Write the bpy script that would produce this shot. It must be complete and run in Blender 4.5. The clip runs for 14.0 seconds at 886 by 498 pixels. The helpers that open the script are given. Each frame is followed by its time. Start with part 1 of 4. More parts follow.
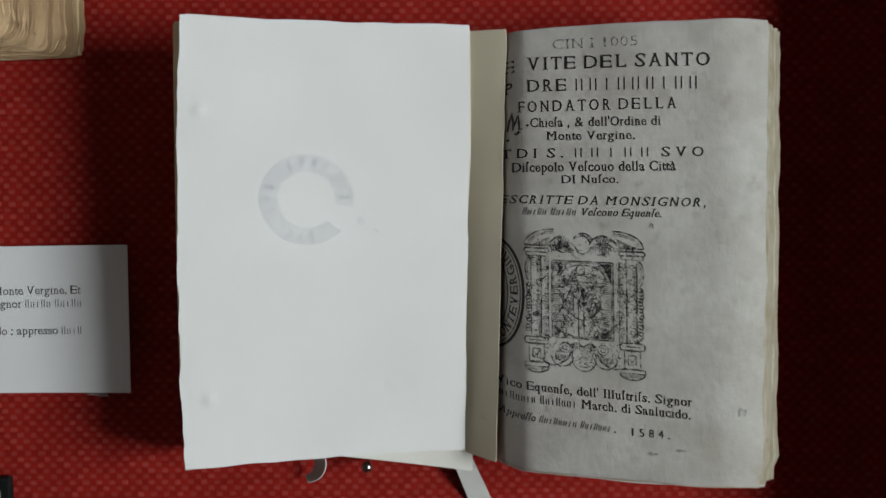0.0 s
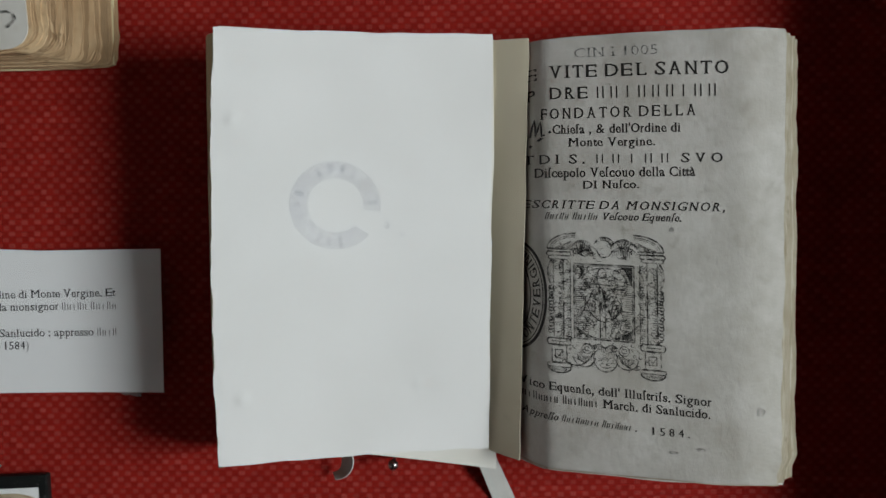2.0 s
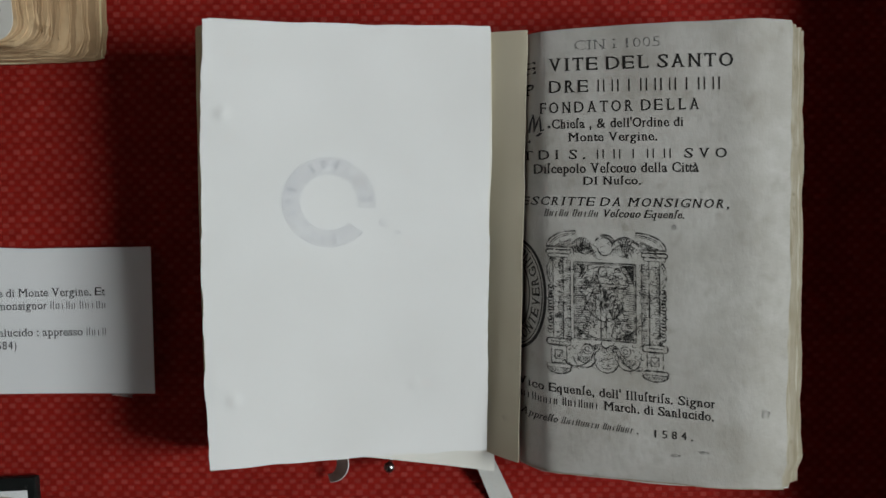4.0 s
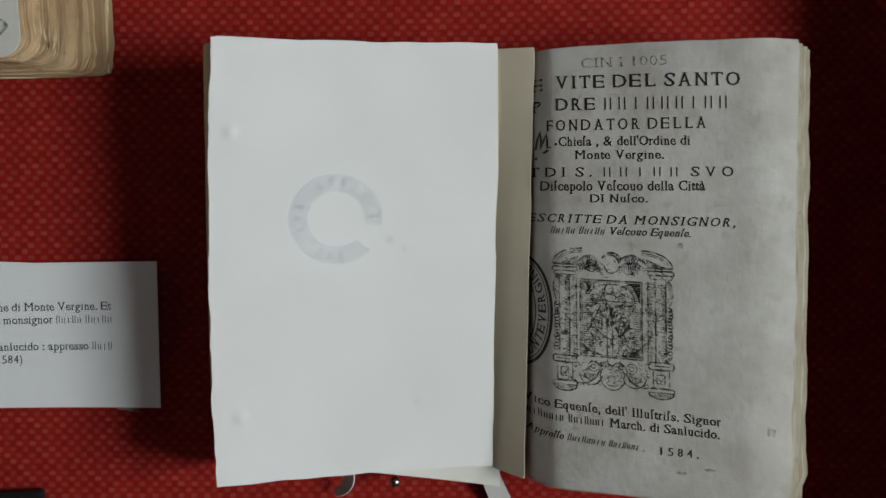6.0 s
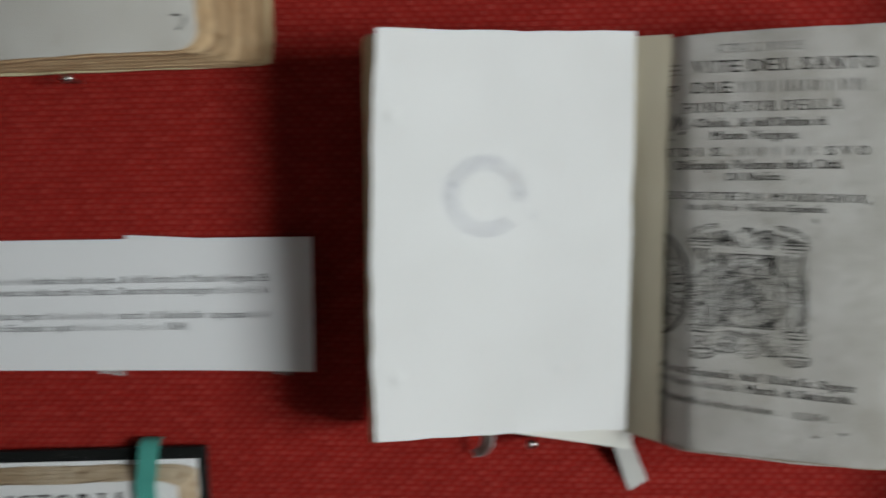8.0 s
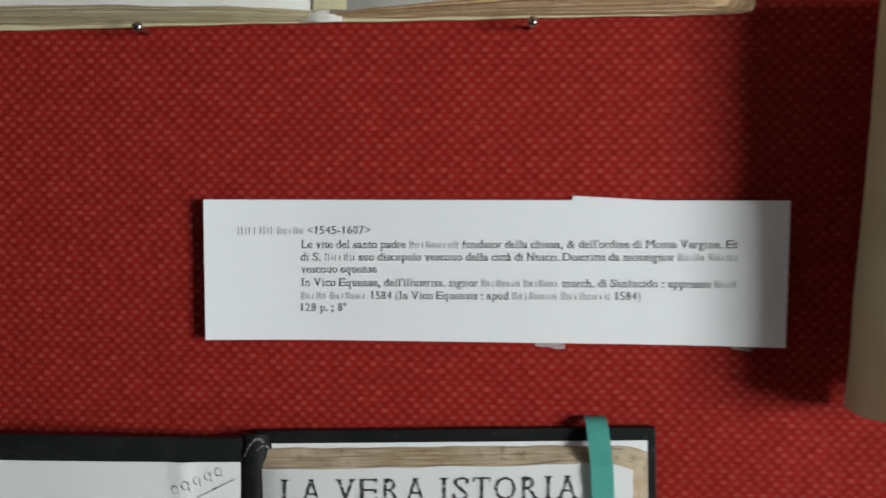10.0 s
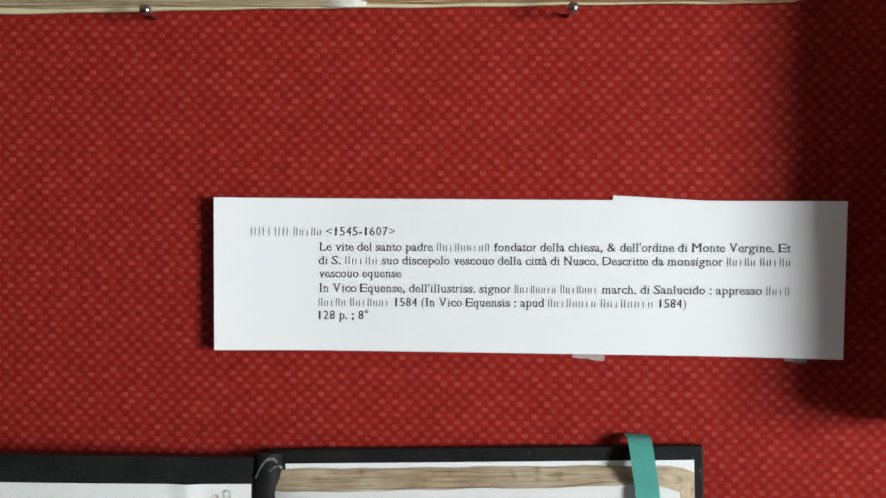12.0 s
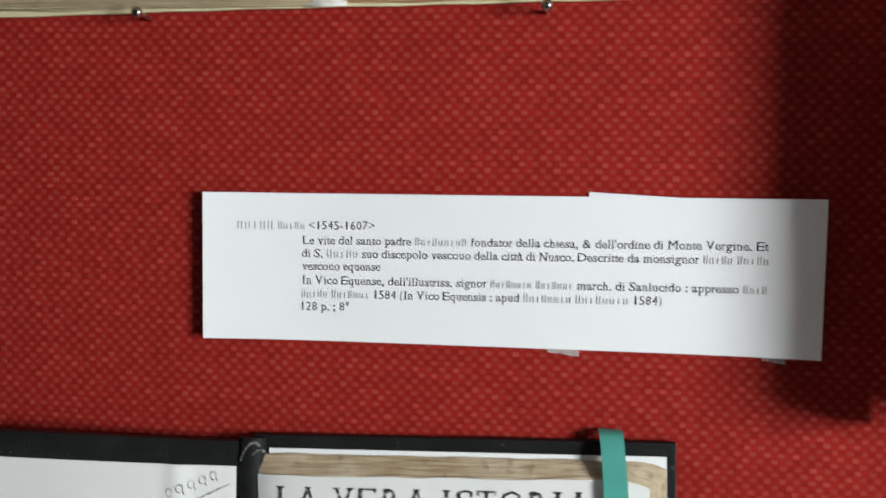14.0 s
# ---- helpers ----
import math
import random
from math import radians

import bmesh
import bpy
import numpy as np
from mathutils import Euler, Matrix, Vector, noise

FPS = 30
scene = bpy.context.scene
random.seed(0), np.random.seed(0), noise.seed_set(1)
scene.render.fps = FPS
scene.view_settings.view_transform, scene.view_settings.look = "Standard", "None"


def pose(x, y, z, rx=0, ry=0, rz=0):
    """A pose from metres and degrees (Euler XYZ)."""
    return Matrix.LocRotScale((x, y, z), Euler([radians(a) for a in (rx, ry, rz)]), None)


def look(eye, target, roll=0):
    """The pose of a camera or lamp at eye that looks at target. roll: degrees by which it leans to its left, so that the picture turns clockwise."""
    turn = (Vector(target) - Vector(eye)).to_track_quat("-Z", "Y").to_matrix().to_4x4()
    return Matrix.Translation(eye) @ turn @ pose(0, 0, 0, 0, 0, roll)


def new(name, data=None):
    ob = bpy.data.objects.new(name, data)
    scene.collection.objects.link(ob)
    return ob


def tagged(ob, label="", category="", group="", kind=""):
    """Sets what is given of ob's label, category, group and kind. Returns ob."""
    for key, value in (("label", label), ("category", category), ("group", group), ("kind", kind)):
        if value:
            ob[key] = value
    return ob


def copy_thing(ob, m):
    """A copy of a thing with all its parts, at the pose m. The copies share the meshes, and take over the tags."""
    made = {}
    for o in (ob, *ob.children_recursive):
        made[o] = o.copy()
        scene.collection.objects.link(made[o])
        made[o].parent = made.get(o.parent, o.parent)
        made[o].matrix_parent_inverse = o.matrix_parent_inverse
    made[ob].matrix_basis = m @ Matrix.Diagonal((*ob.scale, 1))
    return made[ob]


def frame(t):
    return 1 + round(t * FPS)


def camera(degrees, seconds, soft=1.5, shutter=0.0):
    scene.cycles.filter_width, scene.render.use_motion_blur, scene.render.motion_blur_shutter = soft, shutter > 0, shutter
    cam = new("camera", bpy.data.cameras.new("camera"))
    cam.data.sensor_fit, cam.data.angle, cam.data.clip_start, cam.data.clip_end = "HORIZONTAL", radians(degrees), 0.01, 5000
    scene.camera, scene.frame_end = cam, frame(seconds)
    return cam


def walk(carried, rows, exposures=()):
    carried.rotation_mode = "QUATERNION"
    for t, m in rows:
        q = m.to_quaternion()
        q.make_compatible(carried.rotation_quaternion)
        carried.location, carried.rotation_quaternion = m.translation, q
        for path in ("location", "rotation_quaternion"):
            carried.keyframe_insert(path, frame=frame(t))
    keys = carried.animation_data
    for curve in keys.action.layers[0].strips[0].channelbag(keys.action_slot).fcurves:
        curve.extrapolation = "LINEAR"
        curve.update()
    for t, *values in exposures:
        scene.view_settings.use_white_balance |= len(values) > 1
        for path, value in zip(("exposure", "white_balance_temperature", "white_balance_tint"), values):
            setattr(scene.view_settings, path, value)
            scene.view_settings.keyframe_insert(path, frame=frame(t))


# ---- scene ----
import functools

# Board coordinates: x along the labels, y up the slope, z out of the cloth. Lengths of things are in millimetres.
DESK = pose(0, 0, 0.95, 10.0, 0, 0)
cam = camera(55.3, 14.0, 1.5, 0.9)
PATH = [
    (0, 0.20159, 0.02873, 0.28764, -2.320, -0.491, -0.512),
    (0.5, 0.20205, 0.03024, 0.28877, -3.029, -0.745, -1.026),
    (1, 0.20247, 0.03131, 0.28917, -2.551, -0.416, -0.924),
    (1.5, 0.20145, 0.03212, 0.29584, -1.897, 0.441, -0.744),
    (2, 0.19800, 0.03053, 0.29477, -2.377, 0.412, -0.655),
    (2.5, 0.19907, 0.03176, 0.29148, -2.309, 0.013, -0.629),
    (5, 0.19889, 0.03236, 0.28761, -3.156, 0.631, -0.762),
    (5.5, 0.19756, 0.03545, 0.28747, -2.719, 0.507, -0.471),
    (6, 0.19606, 0.03732, 0.28831, -2.922, 0.210, -0.580),
    (6.5, 0.19482, 0.03700, 0.28727, -2.924, 0.153, -0.551),
    (7, 0.19573, 0.03603, 0.28879, -2.906, 0.295, -0.598),
    (7.5, 0.19837, 0.03630, 0.29864, -3.053, 0.376, -0.891),
    (8, 0.16817, 0.03273, 0.30882, -3.386, 4.030, -0.557),
    (8.5, 0.11694, 0.03534, 0.32098, -3.833, 4.247, -0.416),
    (9, 0.06660, 0.03300, 0.32789, -3.494, 4.463, -0.419),
    (9.2, 0.04373, 0.02944, 0.32262, -3.576, 4.384, 0.066),
    (11.5, -0.01814, 0.00990, 0.27324, -1.533, 1.897, 1.010),
    (12, -0.01744, 0.00969, 0.27449, -1.487, 2.221, 0.957),
    (12.5, -0.01292, 0.01138, 0.27315, -1.861, 2.852, 1.136),
    (13, -0.00920, 0.01041, 0.27135, -1.829, 4.125, 1.180),
    (13.5, -0.00010, 0.01188, 0.27420, -1.752, 5.801, 1.339),
    (14, 0.01402, 0.01500, 0.27718, -2.745, 7.191, 1.348),
]
EXPOSURES = [(0.0, 0.08), (2.5, 0.04), (5.0, -0.03), (7.5, -0.02), (8.0, 0.16), (9.2, 0.42), (11.3, 1.15), (14.0, 1.09)]
walk(cam, [(t, DESK @ pose(x, y, z, rx, ry, rz)) for t, x, y, z, rx, ry, rz in PATH], EXPOSURES)

# ---- light: from the right, through an assumed window out of view ----
world = bpy.data.worlds.new("daylight")
scene.world = world
world.use_nodes = True
wn = world.node_tree
sky = wn.nodes.new("ShaderNodeTexSky")
sky.sky_type, sky.sun_disc, sky.sun_elevation, sky.sun_rotation = "NISHITA", False, radians(40), radians(90)
wn.nodes["Background"].inputs[1].default_value = 0.05
wn.links.new(sky.outputs[0], wn.nodes["Background"].inputs[0])

# Added opening and lamp, set and sized to suit the books' shadows.
ASSUMED_WINDOW = dict(x=0.97, y0=-0.34, y1=0.04, z0=1.46, z1=1.86)
lamp_data = bpy.data.lights.new("assumed_window_light", "AREA")
lamp_data.shape, lamp_data.size, lamp_data.size_y, lamp_data.energy = "RECTANGLE", 0.36, 0.38, 14.0
lamp_data.color = (0.93, 0.98, 1.0)
lamp = new("assumed_window_light", lamp_data)
lamp.matrix_world = look((ASSUMED_WINDOW["x"] + 0.02, -0.15, 1.66), (0.0, -0.15, 1.66))


# ---- materials ----
def material(name, build):
    m = bpy.data.materials.new(name)
    m.use_nodes = True
    nt = m.node_tree
    build(nt, nt.nodes["Principled BSDF"])
    return m


def noise_node(nt, coord, scale, detail=4.0, rough=0.6, stretch=(1, 1, 1)):
    mp = nt.nodes.new("ShaderNodeMapping")
    mp.inputs["Scale"].default_value = stretch
    nt.links.new(coord, mp.inputs[0])
    n = nt.nodes.new("ShaderNodeTexNoise")
    n.inputs["Scale"].default_value, n.inputs["Detail"].default_value, n.inputs["Roughness"].default_value = scale, detail, rough
    nt.links.new(mp.outputs[0], n.inputs["Vector"])
    return n.outputs["Fac"]


def ramp(nt, fac, lo, hi, a, b):
    r = nt.nodes.new("ShaderNodeMapRange")
    for key, v in (("From Min", lo), ("From Max", hi), ("To Min", a), ("To Max", b)):
        r.inputs[key].default_value = v
    nt.links.new(fac, r.inputs["Value"])
    return r.outputs[0]


def mix(nt, fac, a, b):
    n = nt.nodes.new("ShaderNodeMix")
    n.data_type = "RGBA"
    for key, v in ((0, fac), (6, a), (7, b)):
        if isinstance(v, bpy.types.NodeSocket):
            nt.links.new(v, n.inputs[key])
        else:
            n.inputs[key].default_value = v if key == 0 else (*v, 1)
    return n.outputs[2]


def bump(nt, bsdf, height, strength, distance):
    b = nt.nodes.new("ShaderNodeBump")
    b.inputs["Strength"].default_value, b.inputs["Distance"].default_value = strength, distance
    nt.links.new(height, b.inputs["Height"])
    nt.links.new(b.outputs[0], bsdf.inputs["Normal"])


def surface(name, main, stain, speck, rough=0.85, blot=70.0, grain=900.0, amount=0.6, stretch=(1, 1, 1), relief=0.25, spots=(0.68, 0.8), shine=0.3, vary=0.0):
    """Matt, mottled stuff: large blots, fine grain, a few specks and a fine relief."""
    def build(nt, bsdf):
        co = nt.nodes.new("ShaderNodeTexCoord").outputs["Object"]
        big = noise_node(nt, co, blot, 5.0, 0.62)
        fine = noise_node(nt, co, grain, 3.0, 0.6, stretch)
        few = noise_node(nt, co, blot * 4.3, 2.0, 0.5)
        col = mix(nt, ramp(nt, big, 0.38, 0.72, 0.0, amount), main, stain)
        col = mix(nt, ramp(nt, fine, 0.45, 0.75, 0.0, amount * 0.45), col, stain)
        col = mix(nt, ramp(nt, few, spots[0], spots[1], 0.0, 0.55), col, speck)
        if vary:
            own = nt.nodes.new("ShaderNodeObjectInfo").outputs["Random"]
            col = mix(nt, ramp(nt, own, 0.0, 1.0, 0.0, vary), col, speck)
        nt.links.new(col, bsdf.inputs["Base Color"])
        bsdf.inputs["Roughness"].default_value = rough
        bsdf.inputs["Specular IOR Level"].default_value = shine
        bump(nt, bsdf, fine, relief, 0.0004)
    return material(name, build)


def plain_ink(name, color, cover_lo, cover_hi, scale, most=1.0):
    """Ink on paper: where it is thin the paper shows through."""
    def build(nt, bsdf):
        co = nt.nodes.new("ShaderNodeTexCoord").outputs["Object"]
        bsdf.inputs["Base Color"].default_value = (*color, 1)
        bsdf.inputs["Roughness"].default_value = 0.8
        f = noise_node(nt, co, scale, 4.0, 0.65)
        nt.links.new(ramp(nt, f, cover_lo, cover_hi, 0.0, most), bsdf.inputs["Alpha"])
    return material(name, build)


def threads(name, main, light, axis, period):
    """Woven yarn in fine threads along one way."""
    def build(nt, bsdf):
        co = nt.nodes.new("ShaderNodeTexCoord").outputs["Object"]
        w = nt.nodes.new("ShaderNodeTexWave")
        w.wave_type, w.bands_direction = "BANDS", axis
        w.inputs["Scale"].default_value = 2 * math.pi / (20 * period)
        w.inputs["Distortion"].default_value, w.inputs["Detail"].default_value = 1.2, 1.0
        nt.links.new(co, w.inputs["Vector"])
        big, fine = noise_node(nt, co, 38.0, 4.0), noise_node(nt, co, 700.0, 2.0)
        isle = nt.nodes.new("ShaderNodeNewGeometry").outputs["Random Per Island"]
        dark = tuple(c * 0.62 for c in main)
        col = mix(nt, ramp(nt, w.outputs["Fac"], 0.1, 0.9, 0.0, 0.8), dark, main)
        col = mix(nt, ramp(nt, isle, 0.35, 1.0, 0.0, 0.45), col, light)
        col = mix(nt, ramp(nt, big, 0.4, 0.75, 0.0, 0.3), col, dark)
        nt.links.new(col, bsdf.inputs["Base Color"])
        bsdf.inputs["Roughness"].default_value = 0.8
        bsdf.inputs["Specular IOR Level"].default_value = 0.12
        bump(nt, bsdf, w.outputs["Fac"], 0.5, 0.0002)
    return material(name, build)


white_paper = surface("white laid paper", (0.74, 0.742, 0.732), (0.65, 0.648, 0.63), (0.60, 0.58, 0.56), 0.85, 30.0, 300.0, 0.5, (1, 0.25, 1), 0.12, (0.66, 0.84))
title_paper = surface("aged rag paper", (0.56, 0.545, 0.512), (0.35, 0.328, 0.28), (0.27, 0.245, 0.20), 0.88, 46.0, 620.0, 0.85, (1, 0.8, 1), 0.5, (0.62, 0.84))
leaf_paper = surface("cream leaf edges", (0.50, 0.465, 0.385), (0.34, 0.295, 0.205), (0.22, 0.175, 0.10), 0.88, 120.0, 900.0, 0.8, (1, 0.15, 1), 0.3, (0.6, 0.75), 0.3, 0.7)
vellum = surface("cream vellum", (0.66, 0.60, 0.385), (0.50, 0.44, 0.25), (0.30, 0.24, 0.14), 0.6, 60.0, 500.0, 0.7, (1, 0.2, 1), 0.3)
guard_paper = surface("yellowed guard paper", (0.70, 0.64, 0.49), (0.58, 0.515, 0.37), (0.33, 0.28, 0.19), 0.8, 50.0, 600.0, 0.5, (1, 0.2, 1), 0.25)
vellum_pale = surface("pale vellum", (0.70, 0.69, 0.64), (0.57, 0.55, 0.49), (0.42, 0.38, 0.29), 0.6, 60.0, 500.0, 0.6, (1, 0.2, 1), 0.3)
old_page = surface("grey old page", (0.64, 0.625, 0.58), (0.50, 0.475, 0.42), (0.36, 0.32, 0.26), 0.88, 40.0, 700.0, 0.6, (1, 0.5, 1), 0.3)
brown_edges = surface("browned leaf edges", (0.62, 0.52, 0.38), (0.38, 0.27, 0.155), (0.20, 0.13, 0.07), 0.88, 70.0, 600.0, 0.95, (0.08, 1, 1), 0.3, (0.56, 0.74), 0.3, 0.25)
tan_edges = surface("tan leaf edges", (0.68, 0.50, 0.30), (0.48, 0.31, 0.16), (0.25, 0.16, 0.085), 0.88, 80.0, 600.0, 0.9, (1, 0.08, 1), 0.5, (0.56, 0.72), 0.3, 0.75)
khaki_edges = surface("khaki leaf edges", (0.56, 0.50, 0.34), (0.42, 0.36, 0.22), (0.28, 0.22, 0.12), 0.88, 80.0, 600.0, 0.8, (0.08, 1, 1), 0.3, (0.6, 0.76), 0.3, 0.6)
card_paper = surface("smooth white card", (0.83, 0.84, 0.845), (0.79, 0.80, 0.80), (0.76, 0.77, 0.77), 0.7, 40.0, 1500.0, 0.4, (1, 1, 1), 0.08, (0.8, 0.95))
black_cover = surface("black leathercloth", (0.009, 0.010, 0.010), (0.020, 0.021, 0.020), (0.13, 0.13, 0.12), 0.42, 90.0, 1400.0, 0.8, (1, 1, 1), 0.8, (0.70, 0.78), 0.12)
worn_edge = surface("scuffed board edge", (0.03, 0.03, 0.033), (0.25, 0.24, 0.23), (0.6, 0.58, 0.55), 0.6, 300.0, 1200.0, 0.8, (1, 1, 1), 0.5, (0.52, 0.58))
green_ribbon = surface("teal satin ribbon", (0.080, 0.36, 0.30), (0.06, 0.29, 0.245), (0.10, 0.41, 0.35), 0.5, 50.0, 1500.0, 0.5, (1, 0.05, 1), 0.3)
tie_tape = surface("grey-white linen tie", (0.60, 0.60, 0.57), (0.42, 0.42, 0.39), (0.30, 0.30, 0.28), 0.85, 200.0, 1500.0, 0.6, (1, 1, 1), 0.7)
dark_wood = surface("dark stained wood", (0.045, 0.020, 0.011), (0.022, 0.010, 0.006), (0.012, 0.006, 0.004), 0.4, 25.0, 160.0, 0.8, (1, 0.04, 1), 0.3, (0.6, 0.8), 0.4)
plaster = surface("dim brown-grey plaster", (0.085, 0.067, 0.046), (0.065, 0.051, 0.035), (0.05, 0.038, 0.027), 0.9, 2.0, 40.0, 0.5)
# Unseen ceiling, kept near black so little haze reflects in the glass.
ceiling_dark = surface("near-black matt ceiling", (0.026, 0.017, 0.012), (0.018, 0.012, 0.008), (0.012, 0.008, 0.006), 0.95, 3.0, 40.0, 0.6, (1, 0.05, 1), 0.2, (0.6, 0.8), 0.05)
floor_wood = surface("brown floorboards", (0.14, 0.075, 0.04), (0.09, 0.045, 0.024), (0.05, 0.026, 0.015), 0.5, 3.0, 40.0, 0.6, (1, 0.05, 1))
cloth_ground = surface("deep red cloth ground", (0.30, 0.010, 0.006), (0.22, 0.007, 0.004), (0.06, 0.003, 0.004), 0.9, 40.0, 900.0, 0.6)
warp_yarn = threads("lighter red warp yarn", (0.395, 0.040, 0.030), (0.465, 0.076, 0.060), "X", 0.00052)
weft_yarn = threads("deep red weft yarn", (0.325, 0.0140, 0.0090), (0.37, 0.021, 0.0135), "Y", 0.00046)
black_ink = plain_ink("worn black printing ink", (0.018, 0.016, 0.015), 0.24, 0.42, 900.0, 0.96)
label_ink = plain_ink("black toner", (0.03, 0.03, 0.033), 0.0, 0.2, 900.0, 0.95)
cut_ink = plain_ink("worn woodcut ink", (0.028, 0.026, 0.024), 0.34, 0.60, 650.0, 0.88)
pencil = plain_ink("soft pencil", (0.16, 0.16, 0.17), 0.35, 0.65, 900.0, 0.5)
stamp_ink = plain_ink("faded violet stamp ink", (0.36, 0.37, 0.50), 0.27, 0.62, 190.0, 0.14)
smudge = plain_ink("grey smudge", (0.14, 0.135, 0.13), 0.35, 0.75, 420.0, 0.75)


def build_steel(nt, bsdf):
    bsdf.inputs["Base Color"].default_value = (0.55, 0.54, 0.52, 1)
    bsdf.inputs["Metallic"].default_value = 1.0
    co = nt.nodes.new("ShaderNodeTexCoord").outputs["Object"]
    nt.links.new(ramp(nt, noise_node(nt, co, 600.0), 0.3, 0.7, 0.18, 0.38), bsdf.inputs["Roughness"])


def build_tape(nt, bsdf):
    bsdf.inputs["Base Color"].default_value = (0.75, 0.74, 0.72, 1)
    bsdf.inputs["Roughness"].default_value = 0.25
    bsdf.inputs["Alpha"].default_value = 0.28


def build_glass(nt, bsdf):
    out = nt.nodes["Material Output"]
    clear, gloss = nt.nodes.new("ShaderNodeBsdfTransparent"), nt.nodes.new("ShaderNodeBsdfGlossy")
    gloss.inputs["Roughness"].default_value = 0.02
    clear.inputs[0].default_value = (0.985, 0.99, 0.985, 1)
    fr, ms = nt.nodes.new("ShaderNodeFresnel"), nt.nodes.new("ShaderNodeMixShader")
    fr.inputs[0].default_value = 1.45
    nt.links.new(fr.outputs[0], ms.inputs[0])
    nt.links.new(clear.outputs[0], ms.inputs[1])
    nt.links.new(gloss.outputs[0], ms.inputs[2])
    nt.links.new(ms.outputs[0], out.inputs[0])


steel, clear_tape, pane_glass = material("polished steel", build_steel), material("clear adhesive tape", build_tape), material("case glass", build_glass)

# ---- builders ----
BASE = {}


def thing(name, base, label, category, group="", kind=""):
    ob = tagged(new(name), label, category, group, kind)
    ob.empty_display_size = 0.02
    ob.matrix_basis = DESK @ Matrix.Translation(Vector(base) * 0.001)
    BASE[ob.name] = np.array(base, float)
    return ob


def part(name, verts, faces, mat, parent, label="", smooth=False):
    """One mesh from millimetres on the board, under a thing or a part."""
    base = BASE[parent.name]
    me = bpy.data.meshes.new(name)
    me.from_pydata(((np.asarray(verts, float) - base) * 0.001).tolist(), [], faces)
    me.materials.append(mat)
    if smooth:
        me.shade_smooth()
        me.set_sharp_from_angle(angle=radians(38))
    ob = tagged(new(name, me), label)
    ob.parent = parent
    BASE[ob.name] = base
    return ob


def sheet(fn, nu, nv, thick):
    """A closed sheet: fn(u, v) gives its upper face, u and v from 0 to 1; thick is laid on below it."""
    top = np.array([[fn(i / (nu - 1), j / (nv - 1)) for j in range(nv)] for i in range(nu)], float)
    du, dv = np.gradient(top, axis=0), np.gradient(top, axis=1)
    nrm = np.cross(du, dv)
    nrm /= np.linalg.norm(nrm, axis=2, keepdims=True) + 1e-12
    verts = np.concatenate([top.reshape(-1, 3), (top - thick * nrm).reshape(-1, 3)])
    k = nu * nv
    faces = []
    for i in range(nu - 1):
        for j in range(nv - 1):
            a, b, c, d = i * nv + j, (i + 1) * nv + j, (i + 1) * nv + j + 1, i * nv + j + 1
            faces += [(a, b, c, d), (k + d, k + c, k + b, k + a)]
    rim = [i * nv for i in range(nu)] + [(nu - 1) * nv + j for j in range(1, nv)] + [i * nv + nv - 1 for i in range(nu - 2, -1, -1)] + [j for j in range(nv - 2, 0, -1)]
    for a, b in zip(rim, rim[1:] + rim[:1]):
        faces.append((a, k + a, k + b, b))
    return verts, faces


def wob(x, y, scale, amount):
    return amount * noise.noise(Vector((x * scale, y * scale, 3.7)))


def slab(x0, x1, y0, y1, z0, z1, bevel=0.0):
    """A box with softened edges."""
    bm = bmesh.new()
    bmesh.ops.create_cube(bm, size=1)
    for v in bm.verts:
        v.co = Vector(((x0 + x1) / 2 + v.co.x * (x1 - x0), (y0 + y1) / 2 + v.co.y * (y1 - y0), (z0 + z1) / 2 + v.co.z * (z1 - z0)))
    if bevel:
        bmesh.ops.bevel(bm, geom=bm.edges[:], offset=bevel, segments=2, affect="EDGES", profile=0.6)
    vs, fs = [v.co[:] for v in bm.verts], [[v.index for v in f.verts] for f in bm.faces]
    bm.free()
    return vs, fs


def strokes(lines, width, over, lift=0.09):
    """Flat ink lines (lists of x, y) laid on the surface over(x, y)."""
    vs, fs = [], []
    for line in lines:
        w = width
        if isinstance(line, tuple):
            line, w = line
        p = np.array(line, float)
        d = np.gradient(p, axis=0)
        d /= np.linalg.norm(d, axis=1, keepdims=True) + 1e-9
        n = np.stack([-d[:, 1], d[:, 0]], 1) * w / 2
        k = len(vs)
        for q, m in zip(p, n):
            for s in (m, -m):
                x, y = q + s
                vs.append((x, y, over(x, y) + lift))
        fs += [(k + 2 * i, k + 2 * i + 1, k + 2 * i + 3, k + 2 * i + 2) for i in range(len(p) - 1)]
    return vs, fs


def arc(cx, cy, rx, ry, a0, a1, n=24):
    return [(cx + rx * math.cos(radians(a)), cy + ry * math.sin(radians(a))) for a in np.linspace(a0, a1, n)]


CAP = 0.682
# widths of a bookish roman, in thousandths of an em
WIDE = dict(zip("abcdefghijklmnopqrstuvwxyz", (444, 500, 444, 500, 444, 333, 500, 500, 278, 278, 500, 278, 778, 500, 500, 500, 500, 333, 389, 278, 500, 500, 722, 500, 500, 444)))
WIDE.update(zip("ABCDEFGHIJKLMNOPQRSTUVWXYZ", (722, 667, 667, 722, 611, 556, 722, 722, 333, 389, 722, 611, 889, 722, 722, 556, 722, 667, 556, 611, 722, 722, 944, 722, 722, 611)))
WIDE.update({".": 250, ",": 250, ":": 278, ";": 278, "-": 333, "'": 180, "&": 778, "(": 333, ")": 333, "<": 564, ">": 564, "°": 400, "à": 444, "ſ": 300})
XHIGH = 0.455


